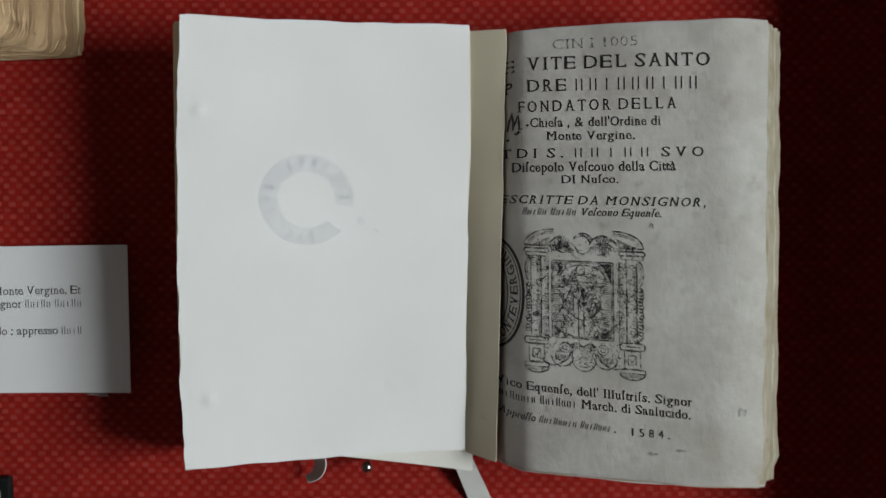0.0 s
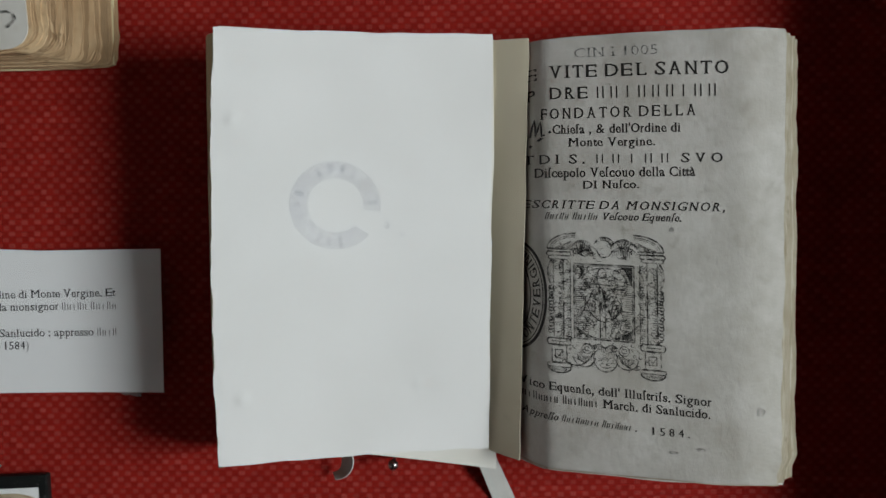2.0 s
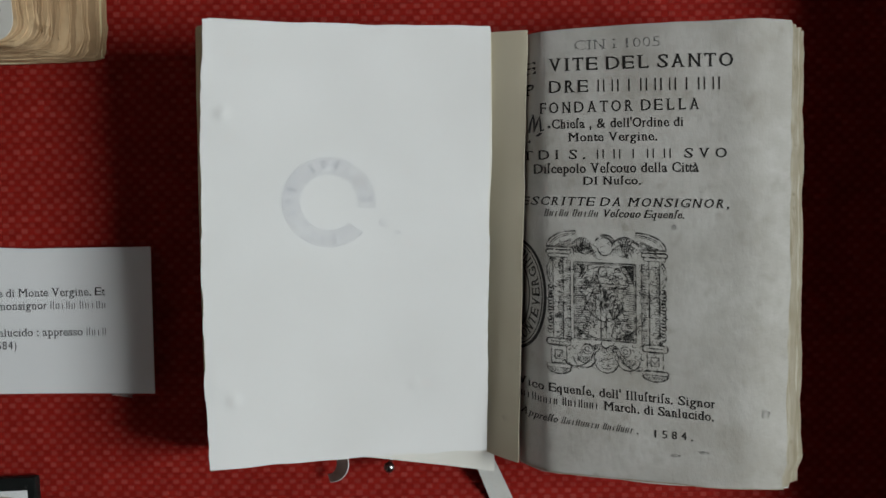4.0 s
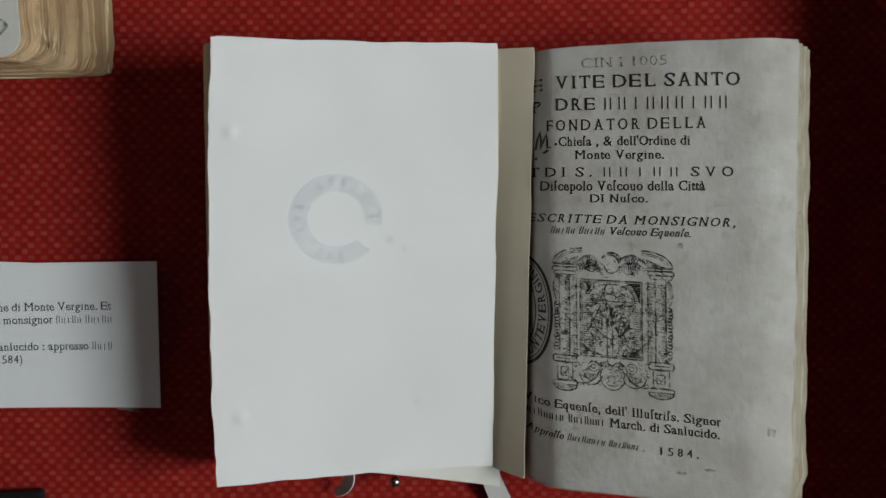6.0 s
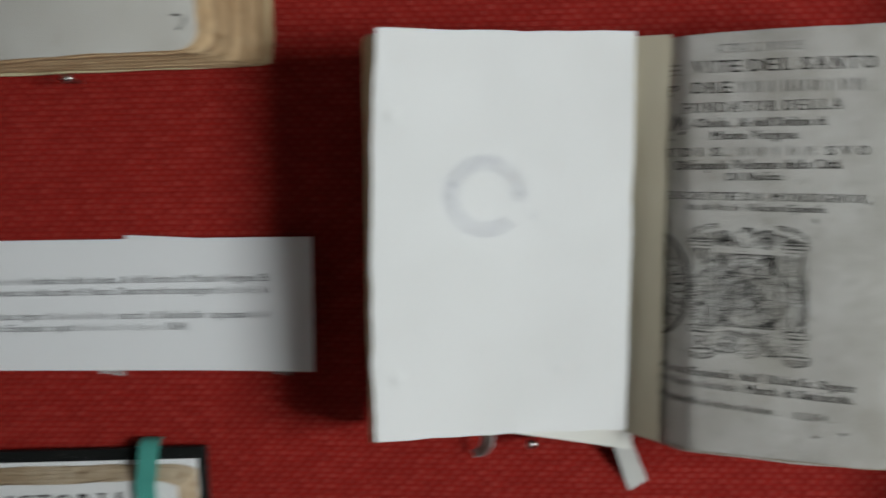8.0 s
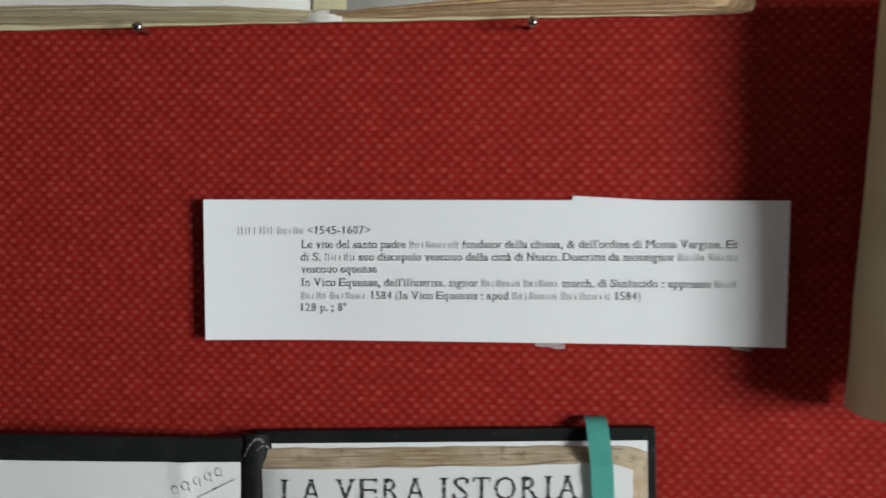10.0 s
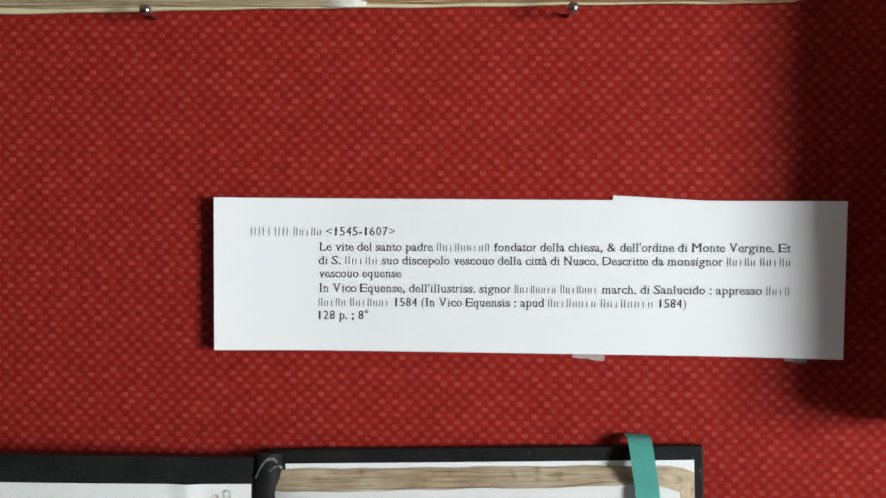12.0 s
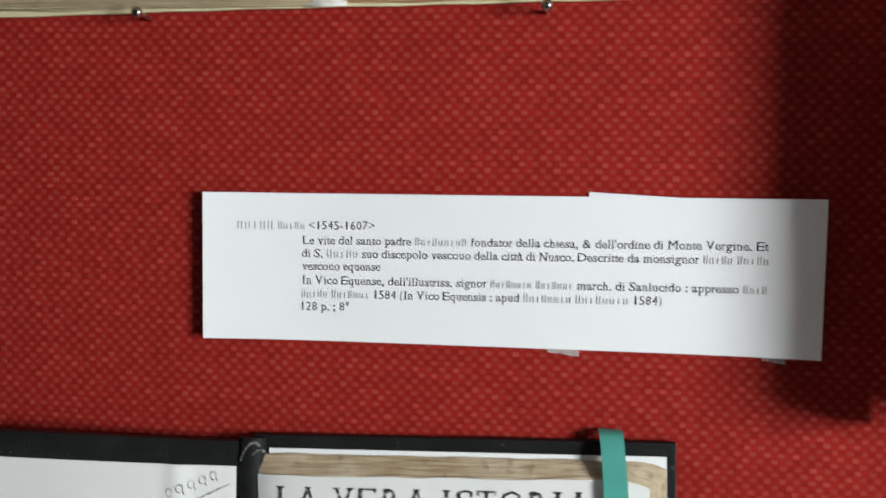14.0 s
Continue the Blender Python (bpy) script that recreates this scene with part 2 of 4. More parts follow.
@functools.lru_cache(maxsize=None)
def glyph(ch, thin):
    """One letter of the built-in font, drawn thin, with serifs set on the ends of its stems; one em high."""
    cu = bpy.data.curves.new("run", "FONT")
    cu.body, cu.offset, cu.resolution_u, cu.fill_mode = ch, -thin, 2, "FRONT"
    ob = new("run", cu)
    me = bpy.data.meshes.new_from_object(ob.evaluated_get(bpy.context.evaluated_depsgraph_get()))
    vs = [tuple(v.co[:2]) for v in me.vertices]
    fs = [tuple(p.vertices) for p in me.polygons]
    bpy.data.objects.remove(ob)
    bpy.data.meshes.remove(me)
    bpy.data.curves.remove(cu)
    if not ch.isalpha():
        return vs, fs
    used = {}
    for f in fs:
        for a, b in zip(f, f[1:] + f[:1]):
            used[frozenset((a, b))] = used.get(frozenset((a, b)), 0) + 1
    extra = []
    for e, n in used.items():
        if n != 1 or len(e) != 2:
            continue
        (xa, ya), (xb, yb) = (vs[i] for i in e)
        if abs(ya - yb) < 0.004 and 0.015 < abs(xa - xb) < 0.15:
            x0, x1, y = min(xa, xb), max(xa, xb), ya
            foot = y < 0.04
            if foot or y > 0.40:
                h = 0.032 if foot else -0.032
                left = 0.085
                right = 0.085 if foot or ch.isupper() else 0.02
                extra.append(((x0 - left, y), (x1 + right, y), (x1 + right, y + h), (x0 - left, y + h)))
                extra.append(((x0 - 0.035, y + h), (x1 + 0.035, y + h), (x1, y + 2.2 * h), (x0, y + 2.2 * h)))
        elif abs(xa - xb) < 0.004 and 0.03 < abs(ya - yb) < 0.12:
            x, y0, y1 = xa, min(ya, yb), max(ya, yb)
            grow, drop = (0.07, 0.0) if y0 < 0.2 else (0.0, 0.07)
            extra.append(((x - 0.018, y0 - drop), (x + 0.018, y0 - drop), (x + 0.018, y1 + grow), (x - 0.018, y1 + grow)))
    for q in extra:
        k = len(vs)
        vs = vs + list(q)
        fs = fs + [(k, k + 1, k + 2, k + 3)]
    return vs, fs


def lettering(tokens, thin, space, gap=0.25, stress=0.02):
    """A line of words in ems: x, y and layer of each corner. Letters are thin across and thick upright.
    A pair (letters, width) stands for a word in plain bars, with a third entry where its bars are all tall."""
    vs, fs, x = [], [], 0.0
    track = 0.55 * (space - 1.0)
    plain_x = max(q[1] for q in glyph("x", thin)[0])
    for tok in tokens:
        if isinstance(tok, tuple):
            n, wide = tok[0], tok[1]
            tall = len(tok) > 2
            step = wide / n
            for i in range(n):
                high = 0.66 if tall or i == 0 else (0.62 if i % 5 == 3 else XHIGH)
                w = 0.045 + 1.6 * stress
                for off in (0.16, 0.62) if i % 4 != 2 else (0.36,):
                    k = len(vs)
                    vs += [(x + off * step, 0, 0), (x + off * step + w, 0, 0), (x + off * step + w, high, 0), (x + off * step, high, 0)]
                    fs.append((k, k + 1, k + 2, k + 3))
                x += step + track
        else:
            for ch in tok:
                v, f = glyph(ch, thin if ch.isalnum() or ch in "&()<>" else -0.012)
                cell = WIDE.get(ch, 500) * 0.001
                left, right = min(q[0] for q in v), max(q[0] for q in v)
                room = max(0.05, cell - (0.035 if ch.isalpha() else 0.10) - 2 * stress)
                k_x = min(1.35, max(0.7, room / (right - left))) if ch.isalnum() or ch == "&" else min(1.0, room / (right - left))
                start = x + (cell - (right - left) * k_x) / 2
                for layer, shift in enumerate((-stress, 0.0, stress) if ch not in "()<>°" else (0.0,)):
                    k = len(vs)
                    for px, py in v:
                        if ch.islower() and py > 0:
                            py = py * XHIGH / plain_x if py <= plain_x else XHIGH + (py - plain_x) * (0.69 - XHIGH) / (0.71 - plain_x)
                        vs.append((start + (px - left) * k_x + shift, py, layer))
                    fs += [tuple(i + k for i in q) for q in f]
                x += cell + track
        x += gap
    lo, hi = min(p[0] for p in vs), max(p[0] for p in vs)
    return [(p[0] - lo, p[1], p[2]) for p in vs], fs, hi - lo


def printed(name, tokens, x0, x1, y0, y1, cap, over, mat, parent, thin=0.016, space=1.0, slant=0.0, lift=0.09, gap=0.25, stress=0.02):
    """A printed line between two ends of its baseline, laid on the surface over(x, y)."""
    vs, fs, wide = lettering(tokens, thin, space, gap, stress)
    sx, sy = (x1 - x0) / wide, cap / CAP
    out = []
    for x, y, layer in vs:
        px = x0 + x * sx + slant * y * sy
        py = y0 + (y1 - y0) * x / wide + y * sy
        out.append((px, py, over(px, py) + lift + 0.004 * layer))
    return part(name, out, fs, mat, parent)


# ---- room: out of view, its dark tones hold down the bounce light ----
def room_part(name, verts, faces, mat, label, category=""):
    me = bpy.data.meshes.new(name)
    me.from_pydata(verts, [], faces)
    me.materials.append(mat)
    return tagged(new(name, me), label, category, kind="structure")


RX0, RX1, RY0, RY1, RH = -1.9, 0.95, -1.6, 1.6, 2.8
room_part("floor", *slab(RX0 - 0.2, RX1 + 0.2, RY0 - 0.2, RY1 + 0.2, -0.1, 0.0), floor_wood, "brown wooden floorboards of the room", "floor")
room_part("ceiling", *slab(RX0 - 0.2, RX1 + 0.2, RY0 - 0.2, RY1 + 0.2, RH, RH + 0.1), ceiling_dark, "dark wooden ceiling of the room", "ceiling")
room_part("wall_west", *slab(RX0 - 0.2, RX0, RY0, RY1, 0, RH), plaster, "dim brown-grey plaster wall of the room", "wall")
room_part("wall_north", *slab(RX0 - 0.2, RX1 + 0.2, RY1, RY1 + 0.2, 0, RH), plaster, "dim brown-grey plaster wall of the room", "wall")
room_part("wall_south", *slab(RX0 - 0.2, RX1 + 0.2, RY0 - 0.2, RY0, 0, RH), plaster, "dim brown-grey plaster wall of the room", "wall")
east = [], []
for box in ((RY0, ASSUMED_WINDOW["y0"], 0, RH), (ASSUMED_WINDOW["y1"], RY1, 0, RH), (ASSUMED_WINDOW["y0"], ASSUMED_WINDOW["y1"], 0, ASSUMED_WINDOW["z0"]), (ASSUMED_WINDOW["y0"], ASSUMED_WINDOW["y1"], ASSUMED_WINDOW["z1"], RH)):
    v, f = slab(RX1, RX1 + 0.2, box[0], box[1], box[2], box[3])
    k = len(east[0])
    east[0].extend(v)
    east[1].extend([[i + k for i in q] for q in f])
room_part("wall_east", *east, plaster, "dim brown-grey plaster wall with one high window", "wall")

# ---- display case ----
CX0, CX1, CY0, CY1, CTOP = -480.0, 366.0, -330.0, 330.0, 65.0
case = thing("display_case", (0, 0, -30), "dark wooden display case with a sloping glazed top", "display case")
part("baseboard", *slab(CX0, CX1, CY0, CY1, -22, -0.9), dark_wood, case)
part("side_rail", *slab(CX1, CX1 + 24, CY0 - 24, CY1 + 24, -30, CTOP, 2), dark_wood, case)
part("side_rail", *slab(CX0 - 24, CX0, CY0 - 24, CY1 + 24, -30, CTOP, 2), dark_wood, case)
part("front_rail", *slab(CX0, CX1, CY0 - 24, CY0, -30, CTOP, 2), dark_wood, case)
part("back_rail", *slab(CX0, CX1, CY1, CY1 + 24, -30, CTOP, 2), dark_wood, case)
pane = part("glass_pane", *slab(CX0 - 10, CX1 + 10, CY0 - 10, CY1 + 10, CTOP + 0.2, CTOP + 4.2), pane_glass, case, "clear flat sheet of glass")
pane.visible_shadow = False
for lx in (CX0 - 2, CX1 + 2):
    for ly in (CY0 - 2, CY1 + 2):
        foot = DESK.inverted() @ Vector(((lx) * 0.001, ly * 0.001 * math.cos(radians(10)), 0.0))
        part("leg", *slab(lx - 22, lx + 22, ly - 22, ly + 22, foot.z * 1000 + 8, -30, 3), dark_wood, case)

# ---- red cloth ----
cloth = thing("lining_cloth", (0, 0, -0.9), "red basket-weave cloth lining the sloping display board", "cloth")
part("ground_weave", *sheet(lambda u, v: (CX0 + u * (CX1 - CX0), CY0 + v * (CY1 - CY0), -0.35), 2, 2, 0.5), cloth_ground, cloth)


def floats(wide, high, shift, rise):
    """Small raised pads of yarn in a checked order."""
    px, py = 4.5, 2.08
    rng = np.random.default_rng(5 + int(shift * 10))
    j, i = np.meshgrid(np.arange(-58, 74), np.arange(-46, 79), indexing="ij")
    drift = np.random.default_rng(71).normal(0, 0.28, 132)
    x = (i * px + (j % 2) * px / 2 + shift + drift[j + 58] + rng.normal(0, 0.10, i.shape)).ravel()
    y = (j * py + rng.normal(0, 0.05, i.shape) + 0.25 * np.sin(i * 0.11)).ravel()
    keep = x < CX1 - 4
    x, y = x[keep], y[keep]
    n = len(x)
    w, h = wide / 2 * rng.uniform(0.88, 1.1, n), high / 2 * rng.uniform(0.9, 1.08, n)
    z = rise * rng.uniform(0.8, 1.15, n)
    rows = []
    for sx, sy, top in ((-1, -1, 0), (1, -1, 0), (1, 1, 0), (-1, 1, 0), (-0.72, -0.6, 1), (0.72, -0.6, 1), (0.72, 0.6, 1), (-0.72, 0.6, 1)):
        rows.append(np.stack([x + sx * w, y + sy * h, np.where(top, -0.36 + z, -0.36)], 1))
    verts = np.stack(rows, 1).reshape(-1, 3)
    quads = np.array([(4, 5, 6, 7), (0, 1, 5, 4), (1, 2, 6, 5), (2, 3, 7, 6), (3, 0, 4, 7)])
    return verts, (np.arange(n)[:, None, None] * 8 + quads[None]).reshape(-1, 4).tolist()


tagged(part("warp_floats", *floats(2.35, 1.6, 0.0, 0.19), warp_yarn, cloth, "lighter red raised yarn"), kind="stuff")
tagged(part("weft_floats", *floats(3.1, 2.02, 2.25, 0.12), weft_yarn, cloth, "deep red yarn"), kind="stuff")

# ---- steel pins ----
def pin_mesh(parent, x, y, top):
    bm = bmesh.new()
    bmesh.ops.create_cone(bm, cap_ends=True, segments=12, radius1=0.65, radius2=0.65, depth=top, matrix=Matrix.Translation((x, y, top / 2 - 0.4)))
    vs, fs = [v.co[:] for v in bm.verts], [[v.index for v in f.verts] for f in bm.faces]
    bm.free()
    part("shaft", vs, fs, steel, parent, smooth=True)
    bm = bmesh.new()
    bmesh.ops.create_uvsphere(bm, u_segments=20, v_segments=12, radius=1.85, matrix=Matrix.Translation((x, y, top - 0.4)) @ Matrix.Diagonal((1, 1, 0.85, 1)))
    vs, fs = [v.co[:] for v in bm.verts], [[v.index for v in f.verts] for f in bm.faces]
    bm.free()
    part("head", vs, fs, steel, parent, smooth=True)


pin = thing("pin", (178, -54.6, -0.4), "round-headed steel pin holding the lower edge of a book", "pin", "pins under the books")
pin_mesh(pin, 178, -54.6, 11.0)
for px, py in ((-122.6, 76.2), (11.3, 77.8)):
    copy_thing(pin, DESK @ pose(px * 0.001, py * 0.001, -0.0004))

# ---- caption card ----
def card_z(x, y):
    e = max(0.0, (-x - 55) / 47)
    r = max(0.0, (x - 40) / 60)
    return 0.9 + 3.2 * e * e + 4.4 * r * r + 0.3 * math.sin(x * 0.03)


def card_fn(u, v):
    x = -102.2 + u * 200.8 + (0.6 * (1 - v) if u < 0.01 else 0)
    y = -31.7 + v * 49.6 + u * (1.6 + 0.2 * v)
    return x, y, card_z(x, y)


card = thing("caption_card", (0, -6, 0), "white printed paper caption strip taped to red cloth", "label")
slip = part("paper_strip", *sheet(card_fn, 60, 8, 0.25), card_paper, card, smooth=False)
for tokens, x0, x1, y0, y1 in (
    (((5, 3.06, 1), (5, 2.28), "<1545-1607>"), -90.3, -43.7, 5.7, 6.5),
    (("Le", "vite", "del", "santo", "padre", (9, 4.28), "fondator", "della", "chiesa,", "&", "dell'ordine", "di", "Monte", "Vergine.", "Et"), -68.4, 82.0, 1.1, 3.3),
    (("di", "S.", (5, 2.72), "suo", "discepolo", "vescouo", "della", "città", "di", "Nusco.", "Descritte", "da", "monsignor", (5, 2.28), (5, 2.39)), -68.4, 82.0, -3.3, -1.1),
    (("vescouo", "equense"), -68.3, -41.4, -7.6, -7.1),
    (("In", "Vico", "Equense,", "dell'illustriss.", "signor", (8, 3.33), (7, 3.0), "march.", "di", "Sanlucido", ":", "appresso", (4, 1.83)), -68.2, 81.9, -12.3, -10.3),
    (((5, 2.33), (7, 3.3), "1584", "(In", "Vico", "Equensis", ":", "apud", (8, 3.94), (8, 4.3), "1584)"), -68.2, 50.3, -16.9, -15.1),
    (("128", "p.", ";", "8°"), -68.1, -51.9, -21.2, -20.9),
):
    printed("printed_line", tokens, x0, x1, y0, y1, 2.8, card_z, label_ink, slip, thin=0.006, stress=0.010)
part("backing_slip", *sheet(lambda u, v: (26.5 + u * 32, 8 + v * (12.6 - 1.4 * u), 0.35 + 1.2 * u), 4, 4, 0.2), card_paper, card, "white paper slip behind the strip")
for tx, ty, tw in ((14.5, -31.9, 10.0), (82.0, -31.5, 7.0)):
    part("tape", *sheet(lambda u, v: (tx + u * tw + wob(u * 9, v * 9, 0.7, 0.8), ty + v * 5 - 0.9 * u + wob(u * 7, v, 0.5, 0.5), 0.35 + 0.15 * v + wob(u * 13, v * 5, 0.9, 0.25)), 8, 5, 0.08), clear_tape, card, "crumpled clear adhesive tape")

# ---- open book in limp vellum ----
def left_z(u, v):
    dents = sum(a * math.exp(-(((u - p) / 0.02) ** 2 + ((v - q) / 0.013) ** 2)) for p, q, a in ((0.07, 0.80, 0.7), (0.09, 0.155, 0.6), (0.72, 0.17, 0.35)))
    return (37.8 + 5.4 * v) * (1 - u) + (16.0 + 4.5 * v) * u - 1.6 * math.sin(math.pi * u) + dents


def left_fn(u, v):
    bow = 1.9 * math.sin(math.pi * v) ** 0.8 * (1 - u) ** 2
    x = 126.6 + 2.5 * v + u * (84.0 - 0.5 * v) - bow
    y = -46.4 + v * 132.7 + u * (-1.1 + 2.9 * v)
    if u < 0.02:
        x += wob(0, y, 0.08, 0.9) + wob(5, y, 0.35, 0.35)
    if u > 0.985:
        x += wob(9, y, 0.06, 0.4) + wob(2, y, 0.5, 0.35)
    if v < 0.01 or v > 0.99:
        y += wob(x, 7 * v, 0.10, 0.5)
    return x, y, left_z(u, v) + wob(x, y, 0.03, 0.7)


def left_over(x, y):
    v = (y + 46.8) / 134
    u = (x - 126.6 - 2.5 * v) / (84.6 - 1.4 * v)
    return left_z(u, v) + wob(x, y, 0.03, 0.7)


def title_z(x, y):
    s = (x - 226) / 70
    z = 27.3 + 28.0 * s - 7.6 * s * s - 6.2 * y / 100
    d = x - 282.0
    roll = 0.0 if d < 0 else (0.016 * d * d if d < 8 else 1.024 + 0.256 * (d - 8))
    return z - roll - (0.11 * (230 - x) ** 2 if x < 230 else 0) + wob(x, y, 0.045, 0.55)


book = thing("open_book", (214, 18, 0), "small old book in limp vellum lying open at its title page", "book")
flyleaf = part("flyleaf", *sheet(left_fn, 90, 120, 0.6), white_paper, book, "blank white paper leaf with a faded stamp", True)


def back_board(u, v):
    x, y, z = left_fn(u, v)
    return 128.2 + 2 * v + u * (84.8 - 2 * v), -46.0 - 10.0 * max(0.0, u - 0.42) / 0.58 * (1 - v) + v * 133.0 + 0.6 * u * v, z - 1.4 - 3.0 * u


part("front_cover", *sheet(back_board, 24, 24, 1.0), vellum_pale, book, "stiff cream vellum cover", True)


def fold_fn(u, v):
    a = u * 0.8
    top = left_z(0, v) - 1.0
    low = 3.0 + 14.0 * v
    x = 128.0 + 2.0 * v - 1.9 * math.sin(math.pi * v) ** 0.8 * (1 - u) - (8.7 + 0.8 * v) * math.sin(a) / math.sin(0.8) + wob(u * 9, v * 130, 0.05, 0.5)
    y = -46.6 + v * 131.4 + u * (-5.2 + 6.6 * v)
    if u > 0.85 and (v < 0.04):
        y += 2.0 * (u - 0.85) / 0.15
    return x, y, top + (low - top) * (1 - math.cos(a)) / (1 - math.cos(0.8))


part("cover_fold", *sheet(lambda u, v: fold_fn(1 - u, v), 14, 40, 0.9), vellum, book, "turned-down cream vellum edge", True)


def guard_fn(u, v):
    x = 210.4 + u * (9.4 + 4.4 * v) + (wob(0, v * 134, 0.12, 0.5) if u > 0.95 else 0)
    y = -48.8 + v * 136.2 + u * (0.6 - 1.2 * v) - (1.4 * u * (1 - v) ** 8)
    z = 12.8 + (10.4 - 3.6 * v) * u ** 0.8
    return x, y, z


part("guard_strip", *sheet(guard_fn, 14, 50, 0.6), guard_paper, book, "yellowed paper guard strip along the gutter", True)


def leaf_fn(k):
    """Leaf k of the block under the title page; 0 is the title page itself."""
    def fn(u, v):
        right = (290.4 + 6.2 * v) if k == 0 else 294.4 + 3.6 * v + 0.58 * k + wob(k * 7, 0, 0.9, 1.3)
        low, high = -49.3 - (0.9 if k else 0) + wob(k * 5, 3, 0.8, 0.8), 86.0 + wob(k * 4, 9, 0.8, 0.8) - 0.14 * k
        x = 214.0 + u * (right - 214.0)
        y = low + v * (high - low) - (1.2 if k == 0 else 0.8) * u * (1 - v) - 1.0 * u * v
        if u > 0.98:
            x += wob(k * 3, y, 0.06, 1.0) + wob(k * 3, y, 0.3, 0.55)
        if k and u > 0.9 and v < 0.05:
            x -= 1.4
        if v < 0.01 or v > 0.99:
            y += wob(x, k * 3 + v * 20, 0.09, 0.45)
        return x, y, title_z(x, y) - 0.62 * k - (0.25 if k else 0)
    return fn


title = part("title_page", *sheet(leaf_fn(0), 44, 44, 0.25), title_paper, book, "grey aged printed title page", True)
for k in range(1, 15):
    part("leaf", *sheet(leaf_fn(k), 18, 40, 0.5), leaf_paper if k > 1 else title_paper, book)


def under_fn(u, v):
    x, y, z = leaf_fn(15)(u, v)
    return x - 2.2 * u, y + 2.5 * (2 * v - 1), z - 0.2


part("back_cover", *sheet(under_fn, 20, 20, 1.0), vellum_pale, book, "stiff cream vellum cover", True)


def spine_fn(u, v):
    a = math.pi * (0.02 + 0.96 * u)
    return 213.5 - 4.5 * math.cos(a), -51 + v * 139, 9.5 - 9.3 * math.sin(a)


part("spine", *sheet(lambda u, v: spine_fn(1 - u, v), 14, 6, 0.8), vellum, book)


def curl_fn(u, v):
    a = radians(-40 + 130 * u)
    cx, cy, cz = 157.6 + 7.0 * math.cos(a), -52.5 - 7.0 * math.sin(a) - 2.0 * u, 12.0 - 7.5 * u
    w = 1 - 0.25 * u
    return cx - 3.4 * w * v * math.cos(a) - 1.2 * v, cy + 2.2 * w * v * math.sin(a), cz - 4.2 * w * v


part("tie", *sheet(curl_fn, 20, 5, 0.5), tie_tape, book, "short curled linen tie", True)


def tail_fn(u, v):
    w = 3.4 * (2 * v - 1)
    return 207.4 + 9.8 * u + w * 0.95, -47.0 - 25.6 * u + w * 0.62 * u, 8.5 * (1 - u) ** 1.2 + 0.9 + 0.9 * math.sin(u * 5)


part("tie", *sheet(tail_fn, 20, 5, 0.6), tie_tape, book, "flat grey-white linen tie", True)

# faded round stamp on the flyleaf
ring = []
for r0 in np.linspace(8.8, 13.4, 7):
    ring.append((arc(162.6, 33.6, r0, r0, -14 + r0 * 0.4, 306 + r0 * 0.8, 60), 0.8))
part("round_stamp", *strokes(ring, 0.8, left_over, 0.35), stamp_ink, flyleaf, "faded violet ring stamp")
bars = []
for a in (-118, -101, -84, 4, 21, 60, 78, 96, 115, 160, 178, 197):
    c, s = math.cos(radians(a)), math.sin(radians(a))
    bars.append(([(162.6 + r * c, 33.6 + r * s) for r in (9.9, 11.3, 12.7)], 1.3))
part("stamp_bars", *strokes(bars, 1.2, left_over, 0.45), stamp_ink, flyleaf, "faded violet bars")
rng = random.Random(4)


def spot(x, y, rx, ry, over, mat, parent, lift=0.35):
    """A small filled blot."""
    ring = arc(x, y, rx, ry, 0, 330, 12)
    ring = [(p + wob(p, q, 1.3, rx * 0.5), q + wob(q, p, 1.1, ry * 0.5)) for p, q in ring]
    part("speck", [(p, q, over(p, q) + lift) for p, q in ring], [tuple(range(12))], mat, parent)


for _ in range(12):
    spot(rng.uniform(132, 208), rng.uniform(-42, 82), 0.24, 0.36, left_over, pencil, flyleaf)
for bx, by, sx, sy in ((178.5, 27.0, 1.6, 1.2), (183.0, 24.0, 1.2, 0.8), (187, -22, 0.5, 1.0)):
    spot(bx, by, sx, sy, left_over, stamp_ink, flyleaf)

